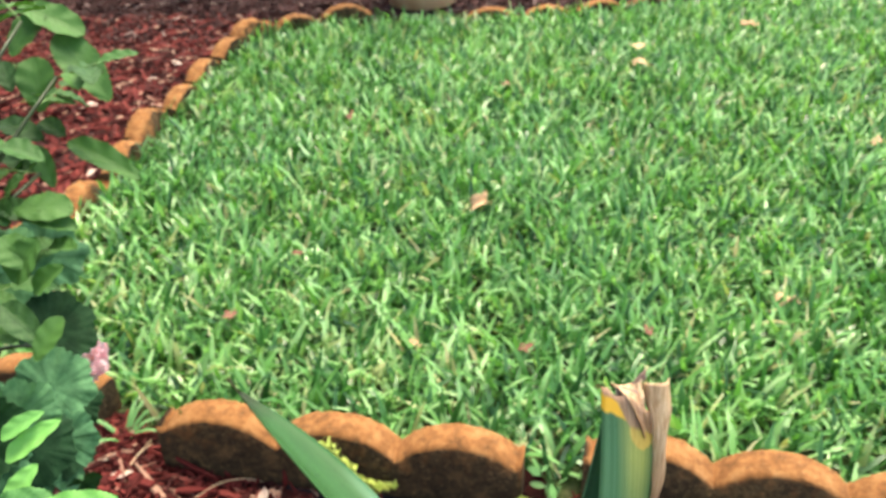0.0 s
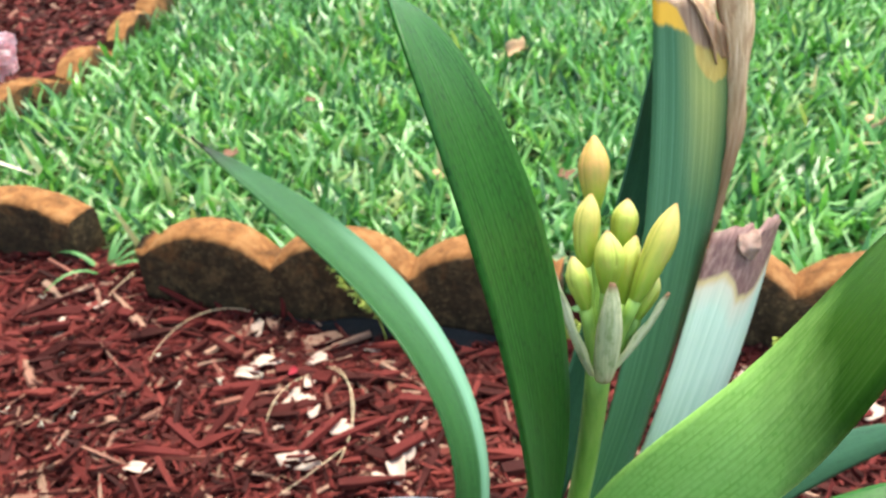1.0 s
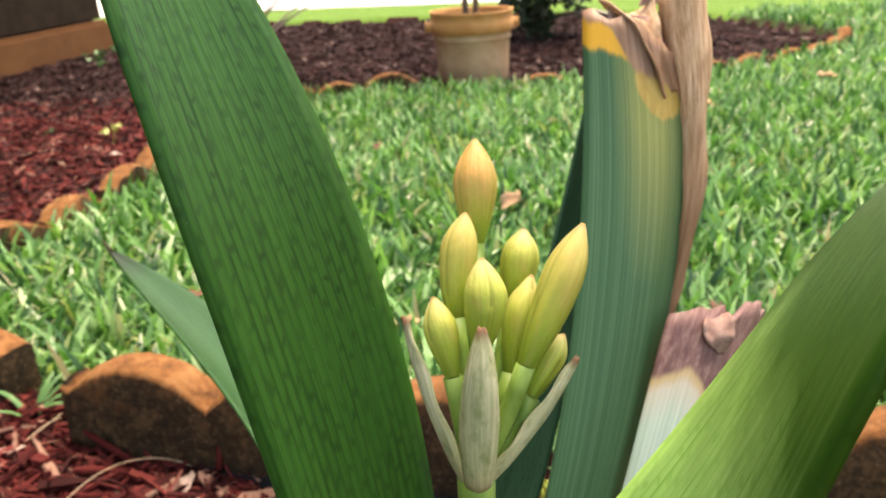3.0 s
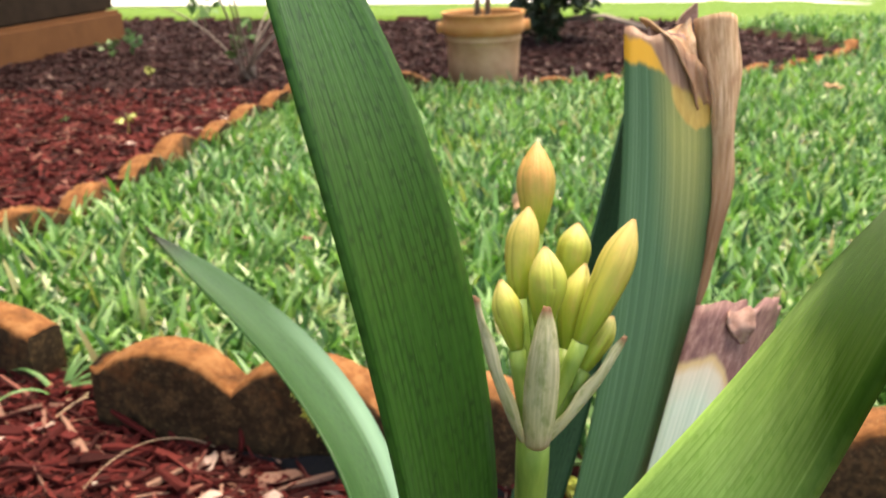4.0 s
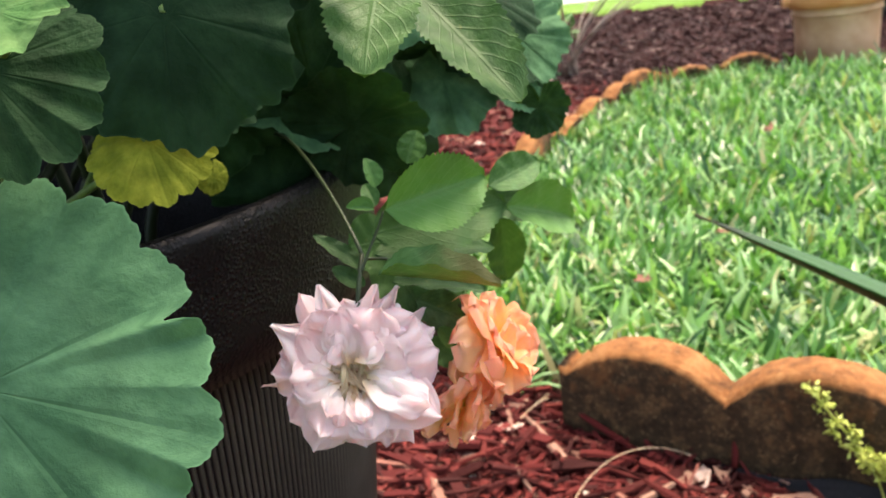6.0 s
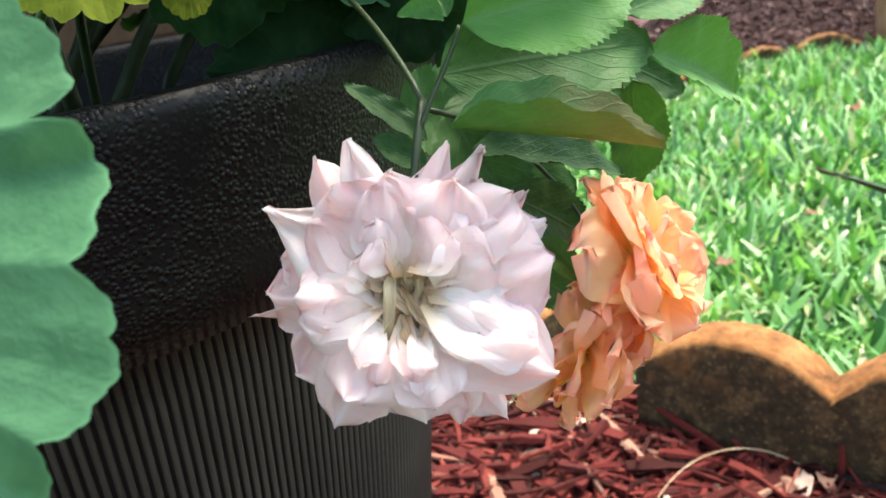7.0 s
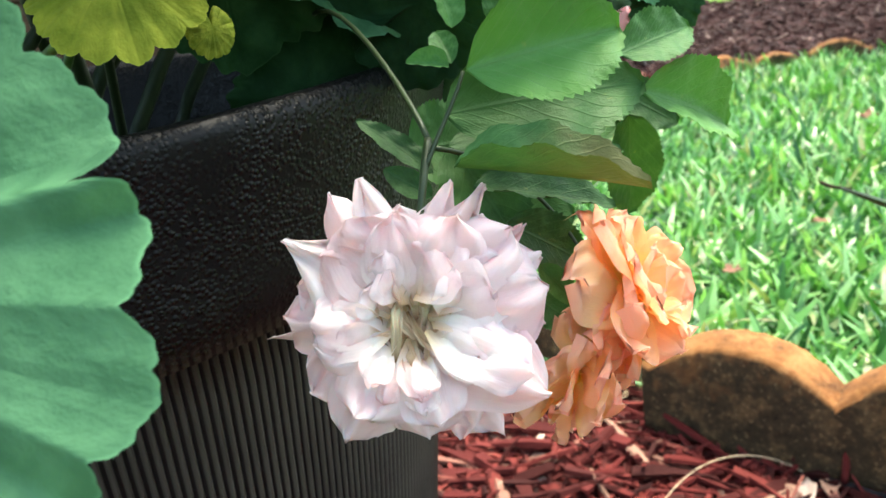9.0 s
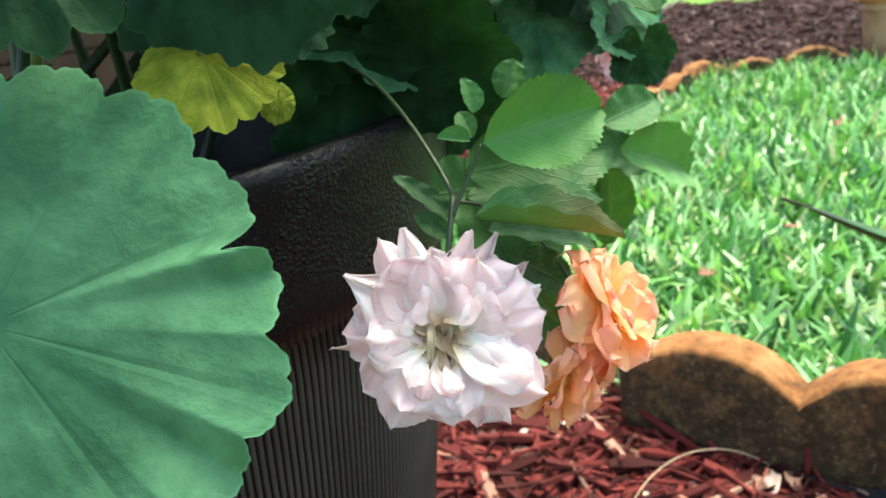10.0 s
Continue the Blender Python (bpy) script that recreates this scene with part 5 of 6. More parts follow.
def rose_bush():
    home = Vector((-0.42, 0.42, 0.45))
    root = empty("rose_bush", home)
    inv = Matrix.Translation(-home)
    rng = random.Random(77)
    face = (0.5, -0.76, 0.40)

    def cane(points, r0, r1):
        pts = bez(points, 16)
        me = tube("cane", pts, [r0 + (r1 - r0) * k / 15 for k in range(16)], CANE, 8)
        me.transform(inv)
        child("cane", me, root)
        return pts

    # the cane that carries the blooms, with the stalks of its leaf and of the second bloom
    cane([(-.33, .45, .42), (-0.2945, 0.4305, 0.5356), (-0.2325, 0.3684, 0.5007), (-0.2025, 0.3412, 0.4852), (-.1914, .3285, .4765)], 0.0006, 0.0006)
    cane([(-.1914, .3285, .4765), (-.1893, .3215, .4725), (-.1880, .3172, .4680), (-.1900, .3130, .4526)], 0.0008, 0.0007)
    cane([(-.1896, .3232, .4727), (-.1887, .3285, .4785), (-.1862, .3317, .4828), (-.1850, .3338, .4878)], 0.0005, 0.0004)
    cane([(-.1912, .3300, .4745), (-.1900, .3560, .4660), (-.1800, .3640, .4520), (-.1704, .3542, .4366)], 0.0005, 0.0004)

    def spray(leaves, size=1.0):
        for k, (b, t, w, up) in enumerate(leaves):
            leaflet(root, b, t, w * size, up, k, inv)

    def fresh(leaves):
        for k, (b, t, w, up) in enumerate(leaves):
            leaflet(root, b, t, w, up, 0, inv).data = FRESH_LEAVES[k % 3]

    # leaves round the blooms: the broad one at the fork, its neighbours, the small ones, the shaded ones behind
    fresh((
        ((-.1844, .3341, .4879), (-.1620, .3582, .4908), .0235, (0.45, -0.84, 0.22)), ((-.1653, .3778, .4742), (-.1506, .4133, .4591), .0200, (0.55, -0.70, 0.45)),
        ((-.1672, .3707, .4834), (-.1566, .3919, .4866), .0135, face), ((-.1870, .3324, .4890), (-.1931, .3278, .4912), .0050, (0.4, -0.6, 0.7)),
        ((-.1866, .3328, .4895), (-.1910, .3362, .4957), .0056, face), ((-.1811, .3482, .4443), (-.1733, .3493, .4349), .0062, face),
        ((-.1959, .3729, .4913), (-.1929, .3782, .5012), .0105, face), ((-.1840, .3300, .4960), (-.1862, .3318, .5042), .0062, (0.8, -0.5, 0.2))))
    leaflet(root, (-.1838, .3230, .4726), (-.1511, .3327, .4668), .0125, (0.15, -0.10, 0.98), 0, inv).data = BRONZE_LEAF
    spray((
        ((-.1928, .3385, .4791), (-.1620, .3734, .4790), .0250, face), ((-.1935, .3391, .4723), (-.1661, .3711, .4666), .0150, (0.3, -0.4, 0.85)),
        ((-.1861, .3338, .4658), (-.1641, .3513, .4571), .0120, (0.3, -0.3, 0.9)), ((-.1874, .3480, .4535), (-.1727, .3594, .4408), .0140, face),
        ((-.1717, .3877, .4673), (-.1757, .3997, .4378), .0160, face), ((-.1990, .3410, .4667), (-.2114, .3366, .4805), .0060, (0.5, -0.5, 0.6)),
        ((-.1980, .3376, .4627), (-.2080, .3364, .4688), .0062, face)))
    spray((
        ((-0.2129, 0.3553, 0.4680), (-0.1982, 0.3647, 0.4690), .0220, face), ((-.205, .360, .452), (-.180, .368, .448), .0220, face), ((-.200, .352, .470), (-.186, .352, .447), .0200, face),
        ((-.200, .372, .470), (-.172, .384, .468), .0200, face), ((-.1830, .4080, .4700), (-.1660, .4130, .4600), .0140, face), ((-.1900, .3570, .4350), (-.1790, .3620, .4230), .0110, face)))
    # upper spray
    cane([(-.34, .46, .40), (-.30, .46, .52), (-.22, .41, .55), (-.1850, .3700, .5480)], 0.0018, 0.0010)
    cane([(-.1850, .3700, .5480), (-.1850, .360, .551), (-.1850, .350, .553), (-.1862, .338, .554)], 0.0008, 0.0006)
    spray((
        ((-.1862, .3382, .5541), (-.1775, .2981, .5583), .0150, (0.3, -0.6, 0.75)), ((-.1821, .3502, .5515), (-.1760, .3187, .5335), .0270, (0.35, -0.6, 0.75)),
        ((-.1805, .3704, .5428), (-.1457, .3535, .5138), .0255, (0.50, -0.60, 0.60)), ((-.1892, .3799, .5467), (-.1593, .3807, .5378), .0165, (0.4, -0.6, 0.65))), 1.05)
    # young sunlit shoot reaching out over the rim, sunlight put into its colour
    cane([(-.36, .40, .40), (-.34, .38, .58), (-.25, .35, .65), (-.118, .328, .632)], 0.0018, 0.0008)
    for k, (b, t, w) in enumerate((
            ((-0.1186, 0.3258, 0.6288), (-0.0720, 0.3358, 0.6377), 0.0214),
            ((-0.1397, 0.3223, 0.6264), (-0.1081, 0.3350, 0.6413), 0.0257),
            ((-0.1400, 0.3564, 0.6417), (-0.1122, 0.3711, 0.6601), 0.0149),
            ((-0.1428, 0.3629, 0.6518), (-0.1217, 0.3731, 0.6644), 0.0120),
            ((-0.1342, 0.3362, 0.6285), (-0.1193, 0.3499, 0.6472), 0.0146),
            ((-0.1406, 0.3149, 0.5972), (-0.1145, 0.3147, 0.5934), 0.0234))):
        leaflet(root, b, t, w, (0.1, -0.35, 0.93), k, inv).data = YOUNG_LIT_LEAVES[k % 2]
    # tall canes with leaves of five
    tops = [(-.245, .725, .725), (-.265, .690, .650), (-.290, .650, .590), (-.270, .740, .770), (-.390, .560, .840), (-.460, .400, .800), (-.340, .420, .740), (-.520, .520, .720), (-.290, .560, .600), (-.330, .640, .545), (-.300, .320, .690)]
    for q, top in enumerate(tops):
        top = np.array(top)
        root_pt = np.array((-.42 + rng.uniform(-.06, .06), .42 + rng.uniform(-.05, .05), .40))
        mid = root_pt * 0.45 + top * 0.55 + np.array((0, 0, 0.06))
        pts = cane([root_pt, root_pt + (0, 0, 0.1), mid, top], 0.0034, 0.0016)
        for k in (6, 8, 10, 12, 14, 15):
            a = rng.uniform(0, 2 * math.pi)
            out = unit((math.cos(a), math.sin(a), rng.uniform(-0.1, 0.4)))
            p = pts[k]
            Ls = rng.uniform(0.05, 0.075)
            for s, side in ((1.0, 0), (0.62, 1), (0.62, -1), (0.3, 1), (0.3, -1)):
                b = p + out * Ls * s * (0.75 if side == 0 else 0.8)
                sd = unit(np.cross(out, (0, 0, 1))) * side
                d = unit(out * (1.0 if side == 0 else 0.45) + sd) * rng.uniform(0.024, 0.036) * (1.15 if side == 0 else 0.9)
                d[2] -= rng.uniform(0, 0.012)
                if b[0] + d[0] > -0.185 and b[1] < 0.62:
                    continue
                leaflet(root, b, b + d, rng.uniform(0.018, 0.026), (out[0] * 0.3, out[1] * 0.3 - 0.15, 1), rng.randrange(4), inv)
            me = tube("leaf_stalk", [p, p + out * Ls * 0.5, p + out * Ls * 0.8], 0.0007, STEM, 5)
            me.transform(inv)
            child("leaf_stalk", me, root)
    # broad leaves on the tallest canes, then those lower down
    spray((
        ((-0.248, 0.804, 0.737), (-0.306, 0.808, 0.767), 0.035, (0.1, -0.4, 0.9)), ((-0.275, 0.804, 0.739), (-0.223, 0.765, 0.692), 0.040, (0.1, -0.4, 0.9)),
        ((-0.285, 0.815, 0.757), (-0.312, 0.782, 0.725), 0.032, (0.1, -0.4, 0.9)), ((-0.291, 0.782, 0.724), (-0.280, 0.748, 0.688), 0.037, (0.1, -0.4, 0.9)),
        ((-0.322, 0.779, 0.721), (-0.306, 0.756, 0.702), 0.021, (0.1, -0.4, 0.9)), ((-0.317, 0.740, 0.678), (-0.275, 0.725, 0.670), 0.026, (0.1, -0.4, 0.9)),
        ((-0.280, 0.741, 0.677), (-0.252, 0.726, 0.670), 0.021, (0.1, -0.4, 0.9)), ((-0.286, 0.729, 0.658), (-0.263, 0.703, 0.633), 0.021, (0.1, -0.4, 0.9)),
        ((-0.255, 0.732, 0.661), (-0.184, 0.709, 0.638), 0.028, (0.1, -0.4, 0.9))))
    spray((
        ((-0.317, 0.728, 0.658), (-0.281, 0.709, 0.644), 0.026, (0.1, -0.4, 0.9)), ((-0.221, 0.648, 0.637), (-0.268, 0.640, 0.647), 0.033, (0.1, -0.4, 0.9)),
        ((-0.217, 0.639, 0.623), (-0.259, 0.634, 0.637), 0.019, (0.1, -0.4, 0.9)), ((-0.283, 0.647, 0.641), (-0.250, 0.636, 0.639), 0.024, (0.1, -0.4, 0.9)),
        ((-0.241, 0.565, 0.619), (-0.219, 0.576, 0.653), 0.035, (0.1, -0.4, 0.9)), ((-0.250, 0.583, 0.649), (-0.227, 0.564, 0.635), 0.031, (0.1, -0.4, 0.9)),
        ((-0.224, 0.561, 0.611), (-0.197, 0.565, 0.635), 0.022, (0.1, -0.4, 0.9)), ((-0.239, 0.539, 0.616), (-0.204, 0.519, 0.600), 0.025, (0.1, -0.4, 0.9)),
        ((-0.192, 0.536, 0.608), (-0.208, 0.510, 0.586), 0.021, (0.1, -0.4, 0.9))))
    # blooms
    double_rose(root, inv, (-.1867, .3057, .4500), (0.50, -0.78, 0.36), 0.0240, 300)
    cupped = [(7, 1.08, -14, 0.92), (7, 1.02, 2, 0.96), (6, 0.94, 18, 0.92), (5, 0.78, 36, 0.80), (4, 0.55, 56, 0.56)]
    side = [(11, 1.0, 0, 0.60), (10, 0.95, 18, 0.58), (9, 0.85, 36, 0.52), (7, 0.72, 52, 0.46), (5, 0.58, 68, 0.36)]
    blossom(root, inv, (-.1590, .3452, .4412), (0.93, 0.20, 0.20), 0.0165, cupped, ORANGE, 0, 500, "apricot and yellow double rose facing sideways", 0.45)
    blossom(root, inv, (-.1672, .3341, .4276), (0.88, 0.12, -0.42), 0.0140, cupped, ORANGE, 0, 540, "apricot double rose nodding over the mulch", 0.45)
    blossom(root, inv, (-.246, .652, .469), (0.84, -0.10, 0.10), 0.0190, side, ROSEPINK, 1, 700, "pink double rose hanging out over the mulch")
    cane([(-.36, .48, .40), (-.34, .58, .56), (-.30, .64, .52), (-.266, .651, .466)], 0.0026, 0.0015)
    tagged(root, "rose bush with pink and apricot double blooms in a planter", "plant")


rose_bush()


def geranium():
    home = Vector((-0.40, 0.36, 0.45))
    root = empty("geranium", home)
    inv = Matrix.Translation(-home)
    rng = random.Random(31)
    kinds = {"mid": [round_leaf_mesh(ROUND_LEAF, s, c, f) for s, c, f in ((1, 0.06, 0.10), (2, -0.12, 0.05), (3, 0.05, 0.05))],
             "dark": [round_leaf_mesh(ROUND_SHADED, s, c, f) for s, c, f in ((4, -0.2, 0.030), (5, 0.12, 0.028), (6, -0.1, 0.034))],
             "pleated": [pleated_leaf_mesh(ROUND_LEAF, 21, 156.0, 16, 0.046, 0.05, 0.12), pleated_leaf_mesh(ROUND_SHADED, 22, 30.0, 14, 0.085, -0.10)],
             "yellow": [pleated_leaf_mesh(ROUND_YELLOW, 7, 20.0, 15, 0.05, -0.22)], "young": [round_leaf_mesh(ROUND_YOUNG, 8, 0.25, 0.08)]}

    def leaf(at, normal, radius, kind, which=0, toward=None, label=""):
        z = Vector(normal).normalized()
        back = Vector(toward or (home - Vector(at)))
        y = -(back - z * back.dot(z)).normalized()
        rot = Matrix((y.cross(z), y, z)).transposed().to_4x4()
        ob = new("leaf", kinds[kind][which % len(kinds[kind])])
        ob.parent = root
        ob.matrix_local = inv @ Matrix.Translation(at) @ rot @ Matrix.Scale(radius, 4)
        tagged(ob, label)
        if not label:
            return
        a = np.array(at) - np.array(y) * radius * 0.1
        g = np.array((home.x + rng.uniform(-.06, .06), home.y + rng.uniform(-.05, .05), 0.40))
        m = (a + g) / 2 + np.array((0, 0, 0.03))
        me = tube("leaf_stalk", bez([g, m, a - np.array(z) * radius * 0.8, a], 8), 0.0013, STEM, 6)
        me.transform(inv)
        child("leaf_stalk", me, root)

    leaf((-.2255, .2314, .4815), (0.52, -0.78, 0.42), .0455, "pleated", 0, (-0.8, 0.2, 0.5), "large grey-green scalloped leaf")
    leaf((-.2137, .2464, .5458), (0.5, -0.7, 0.5), .0205, "pleated", 1)
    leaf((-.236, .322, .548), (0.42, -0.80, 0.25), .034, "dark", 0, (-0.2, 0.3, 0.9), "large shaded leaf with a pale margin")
    leaf((-.250, .318, .515), (0.4, -0.6, 0.7), .0185, "yellow", 0, (-0.6, 0.4, 0.5), "yellowing leaf")
    leaf((-0.2392, 0.3298, 0.5009), (0.85, -0.35, 0.1), .0055, "yellow", 0, (-0.1, 0.2, 0.95))
    leaf((-.199, .240, .556), (0.3, -0.6, 0.75), .014, "young", 0, None, "young light green leaf")
    # the outermost leaves: two turned edgewise, one hanging under them, one filling in behind
    leaf((-.2000, .4994, .5150), (0.30, -0.80, 0.55), .0240, "mid", 1, (-0.3, 0.2, 0.9))
    leaf((-.1952, .4832, .4957), (0.80, -0.35, 0.45), .0125, "mid", 2, (-0.2, 0.1, 0.9))
    leaf((-.1865, .4854, .4848), (0.55, -0.75, -0.25), .0130, "dark", 1, (-0.2, 0.1, 0.9))
    leaf((-.2240, .4725, .5020), (0.45, -0.80, 0.30), .0240, "mid", 0, (-0.3, 0.2, 0.8))
    def crowd(leaves, rise=0.45):
        for k, (x, y, z, r, kind) in enumerate(leaves):
            leaf((x, y, z), (0.55 + rng.uniform(-.3, .3), -0.55 + rng.uniform(-.3, .3), rise + rng.uniform(-.3, .3)), r, kind, k)

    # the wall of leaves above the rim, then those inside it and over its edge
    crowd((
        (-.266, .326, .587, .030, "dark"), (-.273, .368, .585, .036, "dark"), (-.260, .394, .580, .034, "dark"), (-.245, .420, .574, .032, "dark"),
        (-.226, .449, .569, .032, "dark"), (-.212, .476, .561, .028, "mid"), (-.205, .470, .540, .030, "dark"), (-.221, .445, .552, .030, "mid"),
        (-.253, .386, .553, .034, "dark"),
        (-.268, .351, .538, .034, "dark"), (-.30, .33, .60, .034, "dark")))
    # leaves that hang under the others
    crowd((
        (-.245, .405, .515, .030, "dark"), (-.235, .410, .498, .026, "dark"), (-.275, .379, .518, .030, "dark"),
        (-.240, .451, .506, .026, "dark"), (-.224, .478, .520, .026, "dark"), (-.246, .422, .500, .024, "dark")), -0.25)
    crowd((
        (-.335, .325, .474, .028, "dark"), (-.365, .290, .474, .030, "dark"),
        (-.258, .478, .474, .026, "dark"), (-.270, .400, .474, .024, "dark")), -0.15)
    # extra leaves overhead, mostly out of view, added to shade those below
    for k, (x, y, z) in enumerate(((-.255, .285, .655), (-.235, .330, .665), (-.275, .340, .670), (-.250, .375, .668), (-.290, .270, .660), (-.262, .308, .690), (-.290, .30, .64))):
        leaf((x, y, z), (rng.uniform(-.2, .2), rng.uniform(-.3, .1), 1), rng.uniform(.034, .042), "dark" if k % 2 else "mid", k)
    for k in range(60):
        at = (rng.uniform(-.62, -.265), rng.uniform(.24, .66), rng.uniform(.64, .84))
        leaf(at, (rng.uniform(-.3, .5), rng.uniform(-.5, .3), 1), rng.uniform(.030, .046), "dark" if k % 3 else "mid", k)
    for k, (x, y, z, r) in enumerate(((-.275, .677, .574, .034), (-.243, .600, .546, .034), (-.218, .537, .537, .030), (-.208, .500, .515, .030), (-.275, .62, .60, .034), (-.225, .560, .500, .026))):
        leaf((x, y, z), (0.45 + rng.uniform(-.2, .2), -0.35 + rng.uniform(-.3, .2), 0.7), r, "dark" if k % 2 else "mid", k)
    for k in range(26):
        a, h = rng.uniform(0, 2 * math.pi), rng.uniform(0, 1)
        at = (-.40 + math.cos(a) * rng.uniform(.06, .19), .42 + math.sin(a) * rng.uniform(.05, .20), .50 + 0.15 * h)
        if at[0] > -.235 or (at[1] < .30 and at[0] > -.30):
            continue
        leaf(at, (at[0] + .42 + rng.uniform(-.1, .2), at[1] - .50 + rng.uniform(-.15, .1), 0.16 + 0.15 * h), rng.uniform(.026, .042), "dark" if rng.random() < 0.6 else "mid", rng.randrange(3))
    tagged(root, "geranium with round scalloped leaves crowding the planter", "plant")


geranium()


# ---- far things ----
def bucket():
    root = empty("bucket", (-0.088, 3.43, 0.02))
    prof = [(0.128, 0.0), (0.132, 0.004), (0.136, 0.08), (0.140, 0.15), (0.141, 0.152), (0.146, 0.155), (0.146, 0.163), (0.142, 0.166), (0.143, 0.178), (0.148, 0.184)]
    rim = [(0.150, 0.180), (0.156, 0.186), (0.158, 0.215), (0.154, 0.220), (0.153, 0.245), (0.157, 0.250), (0.157, 0.258), (0.150, 0.258), (0.146, 0.25), (0.142, 0.20)]
    child("bucket_wall", lathe("bucket_wall", prof, CLAY, 72), root, "faded terracotta-coloured wall with raised bands")
    child("rim", lathe("rim", rim, RIM_CLAY, 72), root, "orange rim band")
    for a in (12, 192):
        c, d = Vector((math.cos(radians(a)), math.sin(radians(a)), 0)), Vector((-math.sin(radians(a)), math.cos(radians(a)), 0))
        vs = [c * r + d * w + Vector((0, 0, z)) for r in (0.150, 0.176) for w, z in ((-0.02, 0.188), (0.02, 0.188), (0.026, 0.205), (0.02, 0.222), (-0.02, 0.222), (-0.026, 0.205))]
        child("handle_lug", mesh_from("handle_lug", vs, [(0, 1, 2, 3, 4, 5), (11, 10, 9, 8, 7, 6)] + [(k, (k + 1) % 6, 6 + (k + 1) % 6, 6 + k) for k in range(6)], RIM_CLAY, smooth=False), root)
    child("potting_soil", lathe("potting_soil", [(0.0, 0.21), (0.08, 0.212), (0.1425, 0.208)], SOIL, 40), root, "dark soil")
    tagged(root, "faded orange-beige plastic bucket used as a planter", "bucket")


bucket()


def leaf_cluster(rng, centre, spread, count, size, material, name):
    verts, faces = [], []
    for k in range(count):
        d = unit((rng.gauss(0, 1), rng.gauss(0, 1), rng.gauss(0, 1)))
        r = rng.random() ** 0.4
        c = np.array(centre) + d * np.array(spread) * r * (1 + 0.25 * math.sin(d[0] * 6 + d[2] * 5))
        x = unit((rng.gauss(0, 1), rng.gauss(0, 1), rng.gauss(0, 0.6)))
        y = unit(np.cross(x, (rng.gauss(0, 1), rng.gauss(0, 1), rng.gauss(0, 1))))
        s = size * rng.uniform(0.7, 1.3)
        o = len(verts)
        for u, w in ((0, 0), (0.35, 0.22), (0.7, 0.2), (1, 0), (0.7, -0.2), (0.35, -0.22)):
            verts.append(c + x * u * s + y * w * s + np.array((0, 0, -0.12 * s * u * u)))
        faces.append(tuple(o + i for i in range(6)))
    return mesh_from(name, verts, faces, material)


def potted_tree():
    root = empty("potted_tree", (-0.088, 3.43, 0.22))
    rng = random.Random(3)
    for dx, lean in ((-0.02, -0.05), (0.015, 0.04)):
        child("trunk", tube("trunk", [(dx, 0, 0), (dx + lean * 0.2, 0.01, 0.3), (dx + lean * 0.5, 0.02, 0.7), (dx + lean, 0.03, 1.2)], [0.012, 0.011, 0.009, 0.006], WOOD, 8), root)
    child("crown", leaf_cluster(rng, (0, 0.02, 1.25), (0.3, 0.3, 0.28), 500, 0.06, WEED, "crown"), root)
    tagged(root, "young tree with two thin stems in a bucket", "tree")


potted_tree()


def dark_shrub():
    root = empty("shrub", (0.14, 4.72, 0.01))
    rng = random.Random(9)
    child("trunk", tube("trunk", [(0, 0, 0), (0.01, 0, 0.2), (0, 0.02, 0.5)], [0.03, 0.025, 0.012], WOOD, 8), root)
    child("crown", leaf_cluster(rng, (0, 0, 0.5), (0.25, 0.27, 0.48), 4600, 0.06, SHRUB, "crown"), root)
    for k in range(5):
        a = rng.uniform(-0.4, 0.8)
        child("branch", tube("branch", [(0.02, 0, 0.1), (0.2 * math.cos(a) + 0.1, 0.1 * math.sin(a), 0.12), (0.42 * math.cos(a) + 0.1, 0.3 * math.sin(a), 0.06)], [0.012, 0.009, 0.005], WOOD, 6), root)
    tagged(root, "dense dark evergreen shrub in the back bed", "shrub")


dark_shrub()


def bare_bush():
    root = empty("bare_bush", (-1.08, 3.53, 0.0))
    rng = random.Random(21)
    for k in range(10):
        a = rng.uniform(0, 2 * math.pi)
        r = rng.uniform(0.25, 0.75)
        h = rng.uniform(0.3, 0.6)
        c = [(rng.uniform(-.03, .03), rng.uniform(-.03, .03), 0), (0.05 * math.cos(a), 0.05 * math.sin(a), h * .4), (0.5 * r * math.cos(a), 0.5 * r * math.sin(a), h * .8), (r * math.cos(a), r * math.sin(a), h)]
        child("branch", tube("branch", bez(c, 10), [0.006 - 0.0004 * q for q in range(10)], WOOD, 6), root)
    for at in ((-0.02, -0.02, 0.16), (0.02, 0.02, 0.22), (-0.25, 0.1, 0.34), (0.3, 0.1, 0.4)):
        child("leaves", leaf_cluster(rng, at, (0.025, 0.025, 0.05), 14, 0.045, WEED, "leaves"), root)
    tagged(root, "nearly leafless shrub with thin grey stems", "shrub")


bare_bush()


def seedling(at, size, material, label, count=16, seed=0):
    root = empty("seedling", at)
    rng = random.Random(seed)
    child("stalk", tube("stalk", [(0, 0, 0), (0.003, 0, size * 0.5), (0, 0.003, size)], [0.0025, 0.002, 0.001], material, 6), root)
    child("leaves", leaf_cluster(rng, (0, 0, size * 0.7), (size * 0.5, size * 0.5, size * 0.4), count, size * 0.40, material, "leaves"), root)
    tagged(root, label, "weed", "small weeds")


